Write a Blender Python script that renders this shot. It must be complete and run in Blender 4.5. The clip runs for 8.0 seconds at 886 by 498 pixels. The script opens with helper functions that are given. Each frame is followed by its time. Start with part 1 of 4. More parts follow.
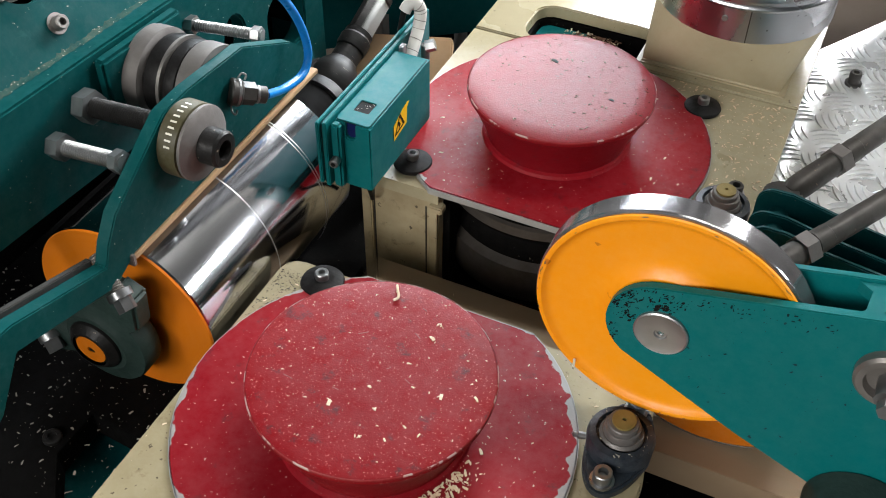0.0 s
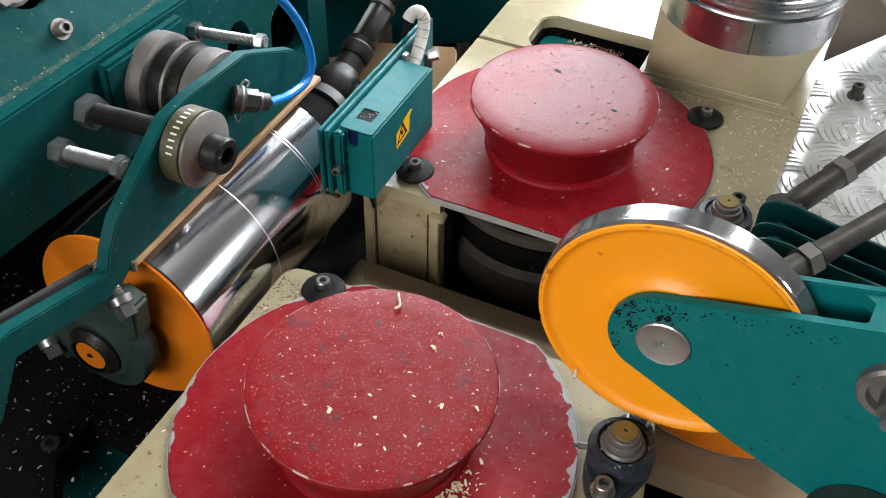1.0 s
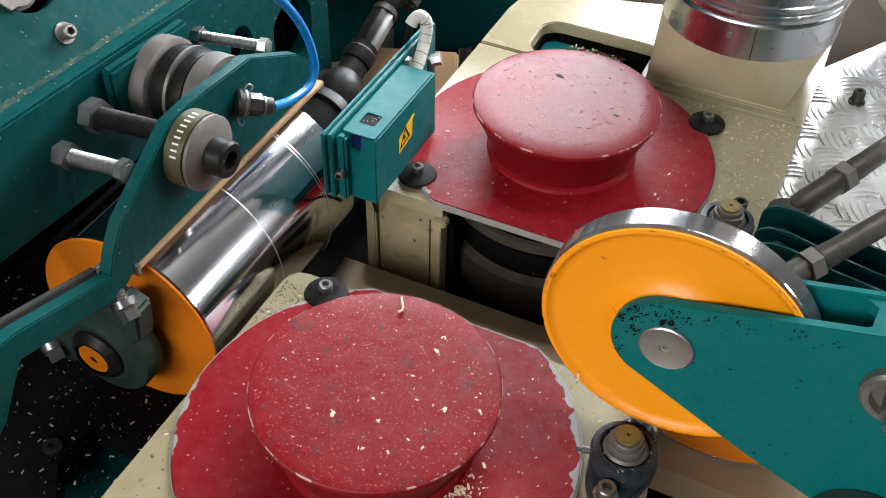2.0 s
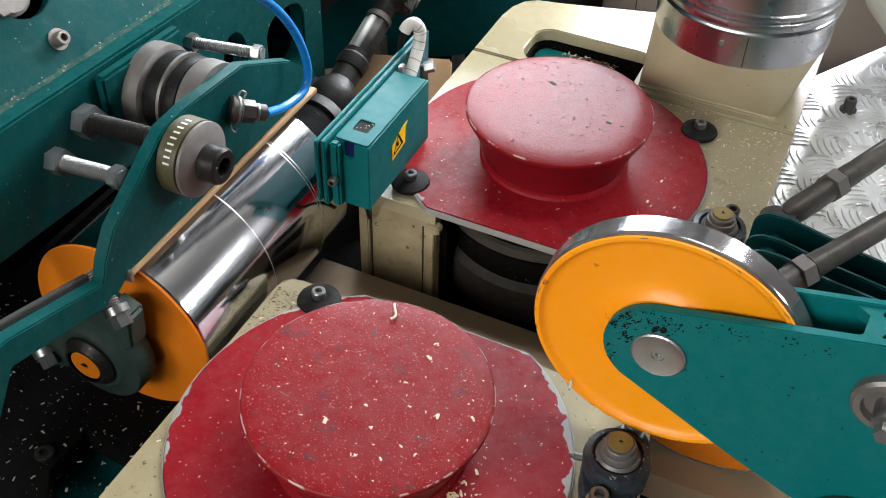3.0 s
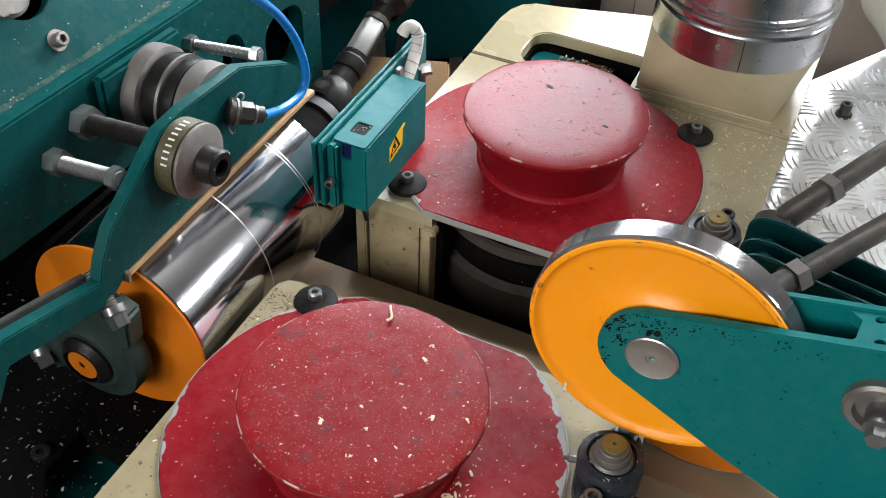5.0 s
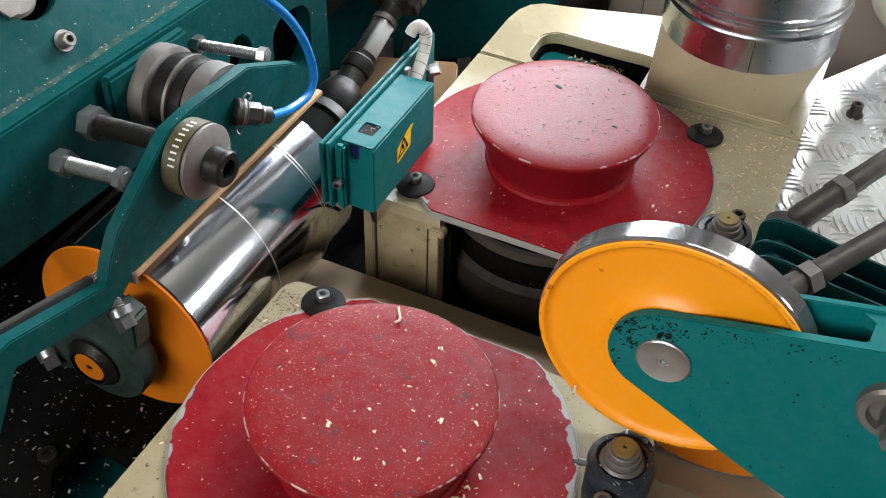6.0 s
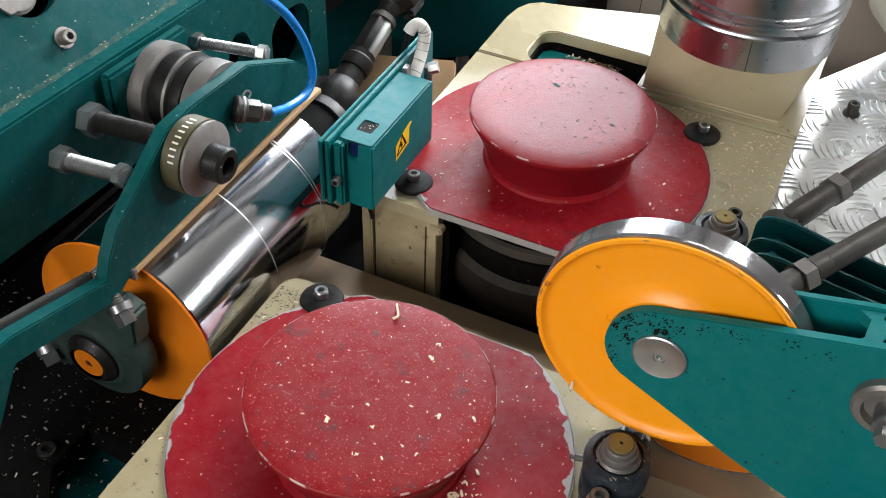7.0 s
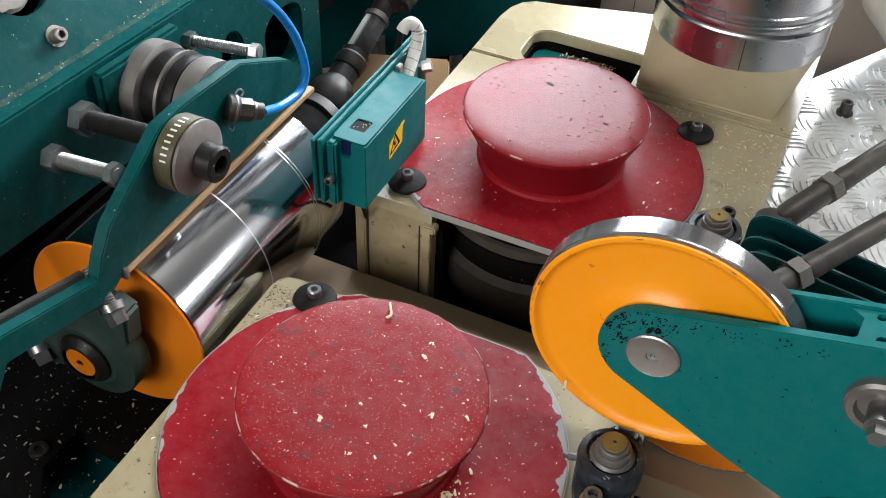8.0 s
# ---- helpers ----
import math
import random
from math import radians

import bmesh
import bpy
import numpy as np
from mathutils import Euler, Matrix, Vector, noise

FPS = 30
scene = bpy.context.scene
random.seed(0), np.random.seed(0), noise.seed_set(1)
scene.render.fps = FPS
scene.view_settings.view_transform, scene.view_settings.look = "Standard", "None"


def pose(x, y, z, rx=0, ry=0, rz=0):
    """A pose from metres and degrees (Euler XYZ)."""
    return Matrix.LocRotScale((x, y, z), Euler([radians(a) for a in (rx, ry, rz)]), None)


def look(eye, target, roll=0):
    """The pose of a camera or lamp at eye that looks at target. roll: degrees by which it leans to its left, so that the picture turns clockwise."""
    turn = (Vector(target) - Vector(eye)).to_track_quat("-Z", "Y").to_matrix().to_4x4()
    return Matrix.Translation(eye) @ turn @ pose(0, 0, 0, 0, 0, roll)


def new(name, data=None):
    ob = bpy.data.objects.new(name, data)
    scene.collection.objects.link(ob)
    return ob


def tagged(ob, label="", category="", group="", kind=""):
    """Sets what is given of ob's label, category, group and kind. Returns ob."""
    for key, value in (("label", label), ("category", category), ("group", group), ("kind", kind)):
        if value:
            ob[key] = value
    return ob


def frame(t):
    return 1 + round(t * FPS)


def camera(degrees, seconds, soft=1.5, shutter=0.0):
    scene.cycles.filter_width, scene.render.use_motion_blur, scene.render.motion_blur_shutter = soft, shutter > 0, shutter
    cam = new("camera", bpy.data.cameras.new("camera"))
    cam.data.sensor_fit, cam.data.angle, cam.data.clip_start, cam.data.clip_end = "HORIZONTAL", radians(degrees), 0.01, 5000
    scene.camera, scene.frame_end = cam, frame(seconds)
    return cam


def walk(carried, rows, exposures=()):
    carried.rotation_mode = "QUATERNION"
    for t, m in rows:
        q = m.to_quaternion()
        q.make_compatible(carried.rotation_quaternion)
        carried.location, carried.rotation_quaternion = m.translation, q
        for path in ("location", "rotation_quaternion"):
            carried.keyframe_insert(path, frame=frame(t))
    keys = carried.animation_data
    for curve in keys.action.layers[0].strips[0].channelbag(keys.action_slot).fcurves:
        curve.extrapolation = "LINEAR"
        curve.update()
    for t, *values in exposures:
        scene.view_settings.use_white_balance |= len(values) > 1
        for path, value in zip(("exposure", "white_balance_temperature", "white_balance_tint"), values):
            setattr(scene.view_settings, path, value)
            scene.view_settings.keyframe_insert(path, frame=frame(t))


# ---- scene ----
# x runs along the feed of the boards, y across the machine, away from the camera; z = 0 is the top of the red base plates
cam = camera(46.5, 8.0, soft=1.0, shutter=0.25)
PATH = [
    (0.0, (0.3426, -0.5797, 0.9071), (-0.0149, 0.2046, 0.0723), 0.642),
    (0.5, (0.3411, -0.5829, 0.9050), (-0.0197, 0.2034, 0.0734), 0.830),
    (1.0, (0.3406, -0.5801, 0.9039), (-0.0206, 0.2118, 0.0778), 1.115),
    (1.5, (0.3374, -0.5844, 0.9032), (-0.0258, 0.2097, 0.0800), 1.202),
    (1.7, (0.3374, -0.5844, 0.9032), (-0.0254, 0.2103, 0.0805), 1.225),
    (2.8, (0.3380, -0.5852, 0.9047), (-0.0206, 0.2185, 0.0890), 1.619),
    (3.0, (0.3380, -0.5852, 0.9047), (-0.0190, 0.2195, 0.0893), 1.724),
    (3.5, (0.3402, -0.5885, 0.9090), (-0.0140, 0.2190, 0.0951), 1.914),
    (4.0, (0.3402, -0.5870, 0.9075), (-0.0169, 0.2223, 0.0966), 1.852),
    (4.5, (0.3418, -0.5884, 0.9112), (-0.0114, 0.2186, 0.0962), 1.992),
    (4.7, (0.3418, -0.5884, 0.9112), (-0.0115, 0.2185, 0.0962), 2.079),
    (5.8, (0.3363, -0.5823, 0.9046), (-0.0248, 0.2224, 0.0909), 2.041),
    (6.0, (0.3363, -0.5823, 0.9046), (-0.0259, 0.2214, 0.0905), 1.855),
    (6.5, (0.3366, -0.5845, 0.9079), (-0.0245, 0.2181, 0.0921), 2.071),
    (7.0, (0.3388, -0.5881, 0.9066), (-0.0210, 0.2163, 0.0920), 2.080),
    (7.5, (0.3379, -0.5889, 0.9059), (-0.0171, 0.2167, 0.0904), 2.312),
    (8.0, (0.3397, -0.5866, 0.9045), (-0.0142, 0.2203, 0.0898), 2.324),
]

walk(cam, [(t, look(eye, target, roll)) for t, eye, target, roll in PATH])

# ---- light ----
scene.view_settings.exposure = 0.0
world = bpy.data.worlds.new("world")
scene.world = world
world.use_nodes = True
world.node_tree.nodes["Background"].inputs[0].default_value = (0.8, 0.9, 1.0, 1)
world.node_tree.nodes["Background"].inputs[1].default_value = 0.3


def area_lamp(name, eye, target, sx, sy, watts, colour):
    data = bpy.data.lights.new(name, "AREA")
    data.shape, data.size, data.size_y, data.energy, data.color = "RECTANGLE", sx, sy, watts, colour
    lamp = new(name, data)
    lamp.matrix_world = look(eye, target)
    return lamp


# high far-wall windows set from highlights; front and ceiling light is added fill
area_lamp("window_and_fill_light", (-1.42, 3.5, 1.8), (-1.42, 0.0, 1.8), 1.95, 1.4, 300, (0.84, 0.92, 1.0))
# Set from a rim highlight, then widened and strengthened to brighten the tread plate.
area_lamp("window_and_fill_light", (0.62, 3.5, 2.05), (0.62, 0.0, 2.05), 0.8, 2.5, 400, (0.94, 0.97, 1.0))
area_lamp("window_and_fill_light", (1.75, 3.5, 2.7), (1.75, 0.0, 2.7), 0.42, 2.4, 110, (0.94, 0.97, 1.0))
area_lamp("window_and_fill_light", (5.0, 3.5, 1.9), (0, 0.3, 0.0), 1.3, 0.7, 230, (0.94, 0.97, 1.0))
# Unseen fill behind the camera, added to light the front faces.
area_lamp("window_and_fill_light", (-0.9, -5.8, 3.2), (0, 0.2, 0.0), 5.0, 2.0, 590, (1.0, 0.98, 0.95))
# Assumed overhead lamp, unseen, added as fill.
area_lamp("ceiling_fill_light", (1.2, 2.4, 5.9), (1.2, 2.4, 0), 4.0, 0.5, 260, (1.0, 0.98, 0.94))


# ---- materials ----
def material(name, colour, rough=0.5, metal=0.0, dark=None, scale=20.0, amount=0.5, fine=400.0, bump=0.1, specks=None, speck_scale=150.0, speck_at=0.72, coat=0.0, smudge=None, gloss=0.5, patchy=(0.35, 1.4)):
    """A surface with soft patches of a second colour, a fine relief and, where given, scattered specks."""
    m = bpy.data.materials.new(name)
    m.use_nodes = True
    n, l = m.node_tree.nodes, m.node_tree.links
    p = n["Principled BSDF"]
    co = n.new("ShaderNodeTexCoord")
    big = n.new("ShaderNodeTexNoise")
    big.inputs["Scale"].default_value, big.inputs["Detail"].default_value = scale, 6
    l.new(co.outputs["Object"], big.inputs["Vector"])
    ramp = n.new("ShaderNodeValToRGB")
    ramp.color_ramp.elements[0].position, ramp.color_ramp.elements[1].position = 0.5 - amount / 2, 0.5 + amount / 2
    d = dark or tuple(c * 0.6 for c in colour)
    ramp.color_ramp.elements[0].color, ramp.color_ramp.elements[1].color = (*d, 1), (*colour, 1)
    l.new(big.outputs["Fac"], ramp.inputs["Fac"])
    out = ramp.outputs["Color"]
    if specks:
        sp = n.new("ShaderNodeTexNoise")
        sp.inputs["Scale"].default_value, sp.inputs["Detail"].default_value = speck_scale, 3
        l.new(co.outputs["Object"], sp.inputs["Vector"])
        cut = n.new("ShaderNodeValToRGB")
        cut.color_ramp.elements[0].position, cut.color_ramp.elements[1].position = speck_at, speck_at + 0.02
        l.new(sp.outputs["Fac"], cut.inputs["Fac"])
        mix = n.new("ShaderNodeMix")
        mix.data_type = "RGBA"
        mix.inputs["B"].default_value = (*specks, 1)
        l.new(cut.outputs["Color"], mix.inputs["Factor"])
        l.new(out, mix.inputs["A"])
        out = mix.outputs["Result"]
    if smudge:
        sm = n.new("ShaderNodeTexNoise")
        sm.inputs["Scale"].default_value, sm.inputs["Detail"].default_value = 42, 7
        sm.inputs["Roughness"].default_value = 0.7
        l.new(co.outputs["Object"], sm.inputs["Vector"])
        soft = n.new("ShaderNodeMapRange")
        soft.inputs["From Min"].default_value, soft.inputs["From Max"].default_value = 0.575, 0.68
        soft.inputs["To Max"].default_value = 0.8
        l.new(sm.outputs["Fac"], soft.inputs["Value"])
        mix = n.new("ShaderNodeMix")
        mix.data_type = "RGBA"
        mix.inputs["B"].default_value = (*smudge, 1)
        l.new(soft.outputs["Result"], mix.inputs["Factor"])
        l.new(out, mix.inputs["A"])
        out = mix.outputs["Result"]
    l.new(out, p.inputs["Base Color"])
    p.inputs["Metallic"].default_value = metal
    dull = n.new("ShaderNodeTexNoise")
    dull.inputs["Scale"].default_value, dull.inputs["Detail"].default_value = 55, 9
    dull.inputs["Roughness"].default_value = 0.75
    l.new(co.outputs["Object"], dull.inputs["Vector"])
    sheen = n.new("ShaderNodeMapRange")
    sheen.inputs["From Min"].default_value, sheen.inputs["From Max"].default_value = 0.35, 0.65
    sheen.inputs["To Min"].default_value, sheen.inputs["To Max"].default_value = gloss * patchy[0], gloss * patchy[1]
    l.new(dull.outputs["Fac"], sheen.inputs["Value"])
    l.new(sheen.outputs["Result"], p.inputs["Specular IOR Level"])
    p.inputs["Coat Weight"].default_value = coat
    p.inputs["Coat Roughness"].default_value = 0.15
    small = n.new("ShaderNodeTexNoise")
    small.inputs["Scale"].default_value, small.inputs["Detail"].default_value = fine, 4
    l.new(co.outputs["Object"], small.inputs["Vector"])
    rr = n.new("ShaderNodeMapRange")
    rr.inputs["To Min"].default_value, rr.inputs["To Max"].default_value = max(0.02, rough - min(0.1, rough * 0.4)), rough + min(0.1, rough * 0.4)
    l.new(big.outputs["Fac"], rr.inputs["Value"])
    l.new(rr.outputs["Result"], p.inputs["Roughness"])
    if bump:
        b = n.new("ShaderNodeBump")
        b.inputs["Strength"].default_value, b.inputs["Distance"].default_value = bump, 0.001
        l.new(small.outputs["Fac"], b.inputs["Height"])
        l.new(b.outputs["Normal"], p.inputs["Normal"])
    return m


def worn_disc(name, colour, dark, inner, outer, bare, lean):
    """Red paint that has flaked off to bare steel in a ragged band between two radii round the thing's own axis, more on one side."""
    m = material(name, colour, 0.46, 0, dark, 9, 0.9, 500, 0.15, (0.42, 0.3, 0.25), 230, 0.70, smudge=(0.10, 0.015, 0.018), gloss=0.2)
    n, l = m.node_tree.nodes, m.node_tree.links
    p = n["Principled BSDF"]
    link = p.inputs["Base Color"].links[0]
    paint = link.from_socket
    co = n.new("ShaderNodeTexCoord")
    flat = n.new("ShaderNodeVectorMath")
    flat.operation = "MULTIPLY"
    flat.inputs[1].default_value = (1, 1, 0)
    l.new(co.outputs["Object"], flat.inputs[0])
    length = n.new("ShaderNodeVectorMath")
    length.operation = "LENGTH"
    l.new(flat.outputs[0], length.inputs[0])
    reach = n.new("ShaderNodeMapRange")
    reach.inputs["From Min"].default_value, reach.inputs["From Max"].default_value = inner, outer
    l.new(length.outputs["Value"], reach.inputs["Value"])
    ns = n.new("ShaderNodeTexNoise")
    ns.inputs["Scale"].default_value, ns.inputs["Detail"].default_value = 20, 9
    l.new(co.outputs["Object"], ns.inputs["Vector"])
    add = n.new("ShaderNodeMath")
    add.operation = "ADD"
    l.new(reach.outputs["Result"], add.inputs[0])
    l.new(ns.outputs["Fac"], add.inputs[1])
    cut = n.new("ShaderNodeValToRGB")
    cut.color_ramp.elements[0].position, cut.color_ramp.elements[1].position = 0.0, 0.02
    sub = n.new("ShaderNodeMath")
    sub.operation = "SUBTRACT"
    side = n.new("ShaderNodeVectorMath")
    side.operation = "DOT_PRODUCT"
    side.inputs[1].default_value = (lean, 0.35 * lean, 0)
    l.new(co.outputs["Object"], side.inputs[0])
    both = n.new("ShaderNodeMath")
    both.operation = "ADD"
    l.new(add.outputs[0], both.inputs[0])
    l.new(side.outputs["Value"], both.inputs[1])
    l.new(both.outputs[0], sub.inputs[0])
    sub.inputs[1].default_value = bare
    l.new(sub.outputs[0], cut.inputs["Fac"])
    mix = n.new("ShaderNodeMix")
    mix.data_type = "RGBA"
    mix.inputs["B"].default_value = (0.3, 0.29, 0.28, 1)
    l.new(cut.outputs["Color"], mix.inputs["Factor"])
    l.new(paint, mix.inputs["A"])
    l.new(mix.outputs["Result"], p.inputs["Base Color"])
    return m


def half_grey(name):
    """A greasy black tube whose one side is coloured grey."""
    m = material(name, (0.02, 0.019, 0.018), 0.4, 0.3, (0.008, 0.008, 0.008), 60, 0.6, 300, 0.3)
    n, l = m.node_tree.nodes, m.node_tree.links
    p = n["Principled BSDF"]
    black = p.inputs["Base Color"].links[0].from_socket
    co = n.new("ShaderNodeTexCoord")
    sep = n.new("ShaderNodeSeparateXYZ")
    l.new(co.outputs["Object"], sep.inputs[0])
    cut = n.new("ShaderNodeMapRange")
    cut.inputs["From Min"].default_value, cut.inputs["From Max"].default_value = 0.001, 0.004
    l.new(sep.outputs["X"], cut.inputs["Value"])
    mix = n.new("ShaderNodeMix")
    mix.data_type = "RGBA"
    mix.inputs["B"].default_value = (0.34, 0.35, 0.34, 1)
    l.new(cut.outputs["Result"], mix.inputs["Factor"])
    l.new(black, mix.inputs["A"])
    l.new(mix.outputs["Result"], p.inputs["Base Color"])
    return m


# Brightness is put into the teals: darker at left, lighter on the fork arm.
TEAL = material("teal_paint", (0.002, 0.066, 0.070), 0.52, 0, (0.0015, 0.050, 0.054), 6, 0.9, 350, 0.05, (0.2, 0.2, 0.17), 260, 0.745, gloss=0.16)
TEAL_DUSTY = material("dusty_teal_paint", (0.002, 0.061, 0.061), 0.5, 0, (0.0015, 0.047, 0.048), 8, 0.8, 350, 0.1, (0.35, 0.33, 0.27), 190, 0.72, smudge=(0.012, 0.075, 0.074), gloss=0.12)
TEAL_WORN_LIT = material("lit_scratched_teal_paint", (0.002, 0.145, 0.147), 0.42, 0, (0.002, 0.12, 0.122), 5, 0.9, 350, 0.04, (0.012, 0.02, 0.025), 120, 0.715, gloss=0.2)
TEAL_DARK = material("dark_green_casting", (0.030, 0.052, 0.045), 0.5, 0, (0.018, 0.034, 0.030), 25, 0.8, 260, 0.3, gloss=0.3)
TEAL_BOX = material("teal_plastic", (0.003, 0.115, 0.12), 0.42, 0, (0.003, 0.10, 0.105), 10, 0.8, 700, 0.05, gloss=0.12)
RED = worn_disc("chipped_red_paint", (0.24, 0.006, 0.012), (0.17, 0.005, 0.010), 0.165, 0.222, 1.355, 0.3)
RED_REAR = worn_disc("clean_red_paint", (0.26, 0.006, 0.012), (0.19, 0.005, 0.010), 0.165, 0.222, 1.55, -0.5)
RED_CAP = material("speckled_red_paint", (0.235, 0.005, 0.009), 0.5, 0, (0.165, 0.005, 0.008), 9, 1.0, 600, 0.35, (0.42, 0.12, 0.11), 430, 0.645, smudge=(0.06, 0.022, 0.026), gloss=0.2)
RED_SHEEN = material("glossy_red_paint", (0.20, 0.005, 0.010), 0.33, 0, (0.145, 0.005, 0.009), 9, 1.0, 420, 0.42, (0.06, 0.03, 0.03), 260, 0.665, smudge=(0.15, 0.012, 0.018), gloss=0.155, patchy=(0.8, 1.2))
CREAM = material("cream_paint", (0.40, 0.355, 0.235), 0.29, 0, (0.30, 0.26, 0.165), 7, 0.9, 300, 0.1, (0.16, 0.13, 0.08), 120, 0.70, gloss=0.6)
CREAM_DUCT = material("aged_cream_paint", (0.42, 0.36, 0.235), 0.42, 0, (0.34, 0.285, 0.18), 9, 0.9, 300, 0.1, (0.2, 0.16, 0.1), 100, 0.72, gloss=0.3)
CREAM_DIRTY = material("grimy_cream_paint", (0.46, 0.39, 0.25), 0.5, 0, (0.24, 0.19, 0.11), 22, 0.7, 200, 0.2, (0.10, 0.08, 0.05), 90, 0.70, smudge=(0.2, 0.155, 0.085))
ORANGE = material("orange_paint", (0.95, 0.345, 0.008), 0.4, 0, (0.88, 0.30, 0.006), 3, 0.9, 500, 0.03, (0.6, 0.17, 0.01), 45, 0.71)
# Darker orange; on the lower wheel it holds the shade in the colour.
ORANGE_DEEP = material("darker_orange_paint", (0.75, 0.20, 0.006), 0.5, 0, (0.6, 0.16, 0.006), 20, 0.9, 400, 0.08)
CHROME = material("polished_chrome", (0.60, 0.61, 0.635), 0.105, 1.0, (0.50, 0.51, 0.53), 9, 0.9, 900, 0.0)
STEEL = material("machined_steel", (0.5, 0.5, 0.51), 0.3, 1.0, (0.36, 0.36, 0.37), 30, 0.8, 700, 0.05)
GALV = material("galvanised_steel", (0.50, 0.51, 0.53), 0.27, 1.0, (0.40, 0.40, 0.42), 9, 0.9, 500, 0.03, (0.2, 0.2, 0.2), 90, 0.70)
ZINC = material("zinc_plated_steel", (0.36, 0.37, 0.37), 0.36, 0.9, (0.20, 0.20, 0.20), 50, 0.8, 800, 0.05)
BARE = material("worn_grey_steel", (0.30, 0.28, 0.26), 0.42, 0.6, (0.13, 0.12, 0.11), 40, 0.8, 300, 0.2)
BLACK = material("oily_black_steel", (0.020, 0.019, 0.018), 0.42, 0.1, (0.009, 0.009, 0.009), 40, 0.8, 300, 0.3, (0.25, 0.22, 0.16), 210, 0.72, gloss=0.22)
DARK = material("dark_gunmetal", (0.085, 0.08, 0.075), 0.42, 0.5, (0.045, 0.043, 0.04), 40, 0.8, 300, 0.2)
RUBBER = material("black_rubber", (0.011, 0.010, 0.010), 0.5, 0, (0.006, 0.006, 0.006), 40, 0.8, 300, 0.2, (0.1, 0.09, 0.08), 160, 0.72, gloss=0.15)
NAVY = material("blue_black_casting", (0.022, 0.03, 0.04), 0.45, 0, (0.012, 0.015, 0.02), 40, 0.8, 260, 0.4, (0.35, 0.31, 0.22), 190, 0.71)
OLIVE = material("olive_polyurethane", (0.075, 0.066, 0.03), 0.5, 0, (0.04, 0.036, 0.02), 30, 0.8, 300, 0.1)
# Near-black: shade under and inside the machine is put into this colour.
PIT = material("shade_black_steel", (0.005, 0.0047, 0.0044), 0.75, 0.0, (0.003, 0.003, 0.003), 12, 0.8, 200, 0.3, (0.07, 0.065, 0.055), 150, 0.72, gloss=0.04)
BRASS = material("dull_brass", (0.27, 0.20, 0.06), 0.5, 0.2, (0.15, 0.105, 0.035), 60, 0.8, 400, 0.1)
BLUE = material("blue_hose_plastic", (0.006, 0.17, 0.50), 0.3, 0, (0.006, 0.14, 0.43), 30, 0.8, 400, 0.0)
LENS = material("dark_blue_window", (0.01, 0.02, 0.10), 0.1, 0, (0.005, 0.01, 0.05), 30, 0.8, 400, 0.0)
WHITE = material("off_white_sleeve", (0.62, 0.60, 0.56), 0.5, 0, (0.48, 0.46, 0.42), 60, 0.8, 400, 0.1)
YELLOW = material("yellow_sticker", (0.85, 0.5, 0.01), 0.45, 0, (0.75, 0.42, 0.01), 40, 0.8, 300, 0.0)
INK = material("black_print", (0.01, 0.01, 0.01), 0.5, 0, (0.008, 0.008, 0.008), 40, 0.8, 300, 0.0, gloss=0.05)
PRINT = material("pale_print", (0.7, 0.68, 0.58), 0.5, 0, (0.6, 0.58, 0.5), 40, 0.8, 300, 0.0)
WOOD = material("sawn_spruce", (0.50, 0.33, 0.18), 0.6, 0, (0.40, 0.25, 0.13), 12, 0.8, 160, 0.2)
CHIP_DARK = material("brown_wood_chips", (0.16, 0.085, 0.055), 0.8, 0, (0.05, 0.03, 0.022), 90, 0.8, 300, 0.1, gloss=0.1)
GRIME = material("oily_grime", (0.05, 0.045, 0.035), 0.6, 0, (0.02, 0.018, 0.015), 90, 0.8, 300, 0.1)
CHIP = material("wood_shavings", (0.82, 0.70, 0.54), 0.7, 0, (0.55, 0.38, 0.22), 70, 0.8, 300, 0.1)
CHIP_GREY = material("dusty_wood_shavings", (0.40, 0.38, 0.33), 0.8, 0, (0.25, 0.22, 0.17), 70, 0.8, 300, 0.1)
TREAD = material("bright_tread_plate", (0.84, 0.84, 0.84), 0.29, 0.62, (0.56, 0.55, 0.54), 22, 0.7, 300, 0.12, (0.35, 0.34, 0.33), 60, 0.70)
CONCRETE = material("grey_concrete", (0.22, 0.21, 0.20), 0.8, 0, (0.15, 0.145, 0.14), 3, 0.9, 80, 0.4)
PLASTER = material("pale_hall_wall", (0.24, 0.235, 0.23), 0.85, 0, (0.19, 0.187, 0.182), 1.5, 0.9, 60, 0.2)
# Darker copy of the spruce, with shade put into the colour.
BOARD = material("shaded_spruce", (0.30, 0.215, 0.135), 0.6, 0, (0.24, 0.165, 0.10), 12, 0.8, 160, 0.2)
ROD = material("dark_bare_steel", (0.085, 0.078, 0.07), 0.45, 0.35, (0.04, 0.037, 0.034), 40, 0.8, 300, 0.15, (0.16, 0.12, 0.09), 120, 0.70, gloss=0.3)
RIM = material("worn_paint_rim", (0.26, 0.012, 0.016), 0.45, 0, (0.20, 0.010, 0.014), 40, 0.8, 300, 0.1, (0.50, 0.34, 0.31), 48, 0.54)
FRONT_CREAM = material("stained_cream_paint", (0.36, 0.315, 0.20), 0.5, 0, (0.21, 0.17, 0.095), 16, 0.7, 240, 0.2, (0.10, 0.08, 0.05), 130, 0.66, smudge=(0.17, 0.13, 0.07), gloss=0.3)
CUP = material("dull_cast_steel", (0.19, 0.175, 0.165), 0.5, 0.35, (0.10, 0.092, 0.086), 35, 0.8, 300, 0.25)
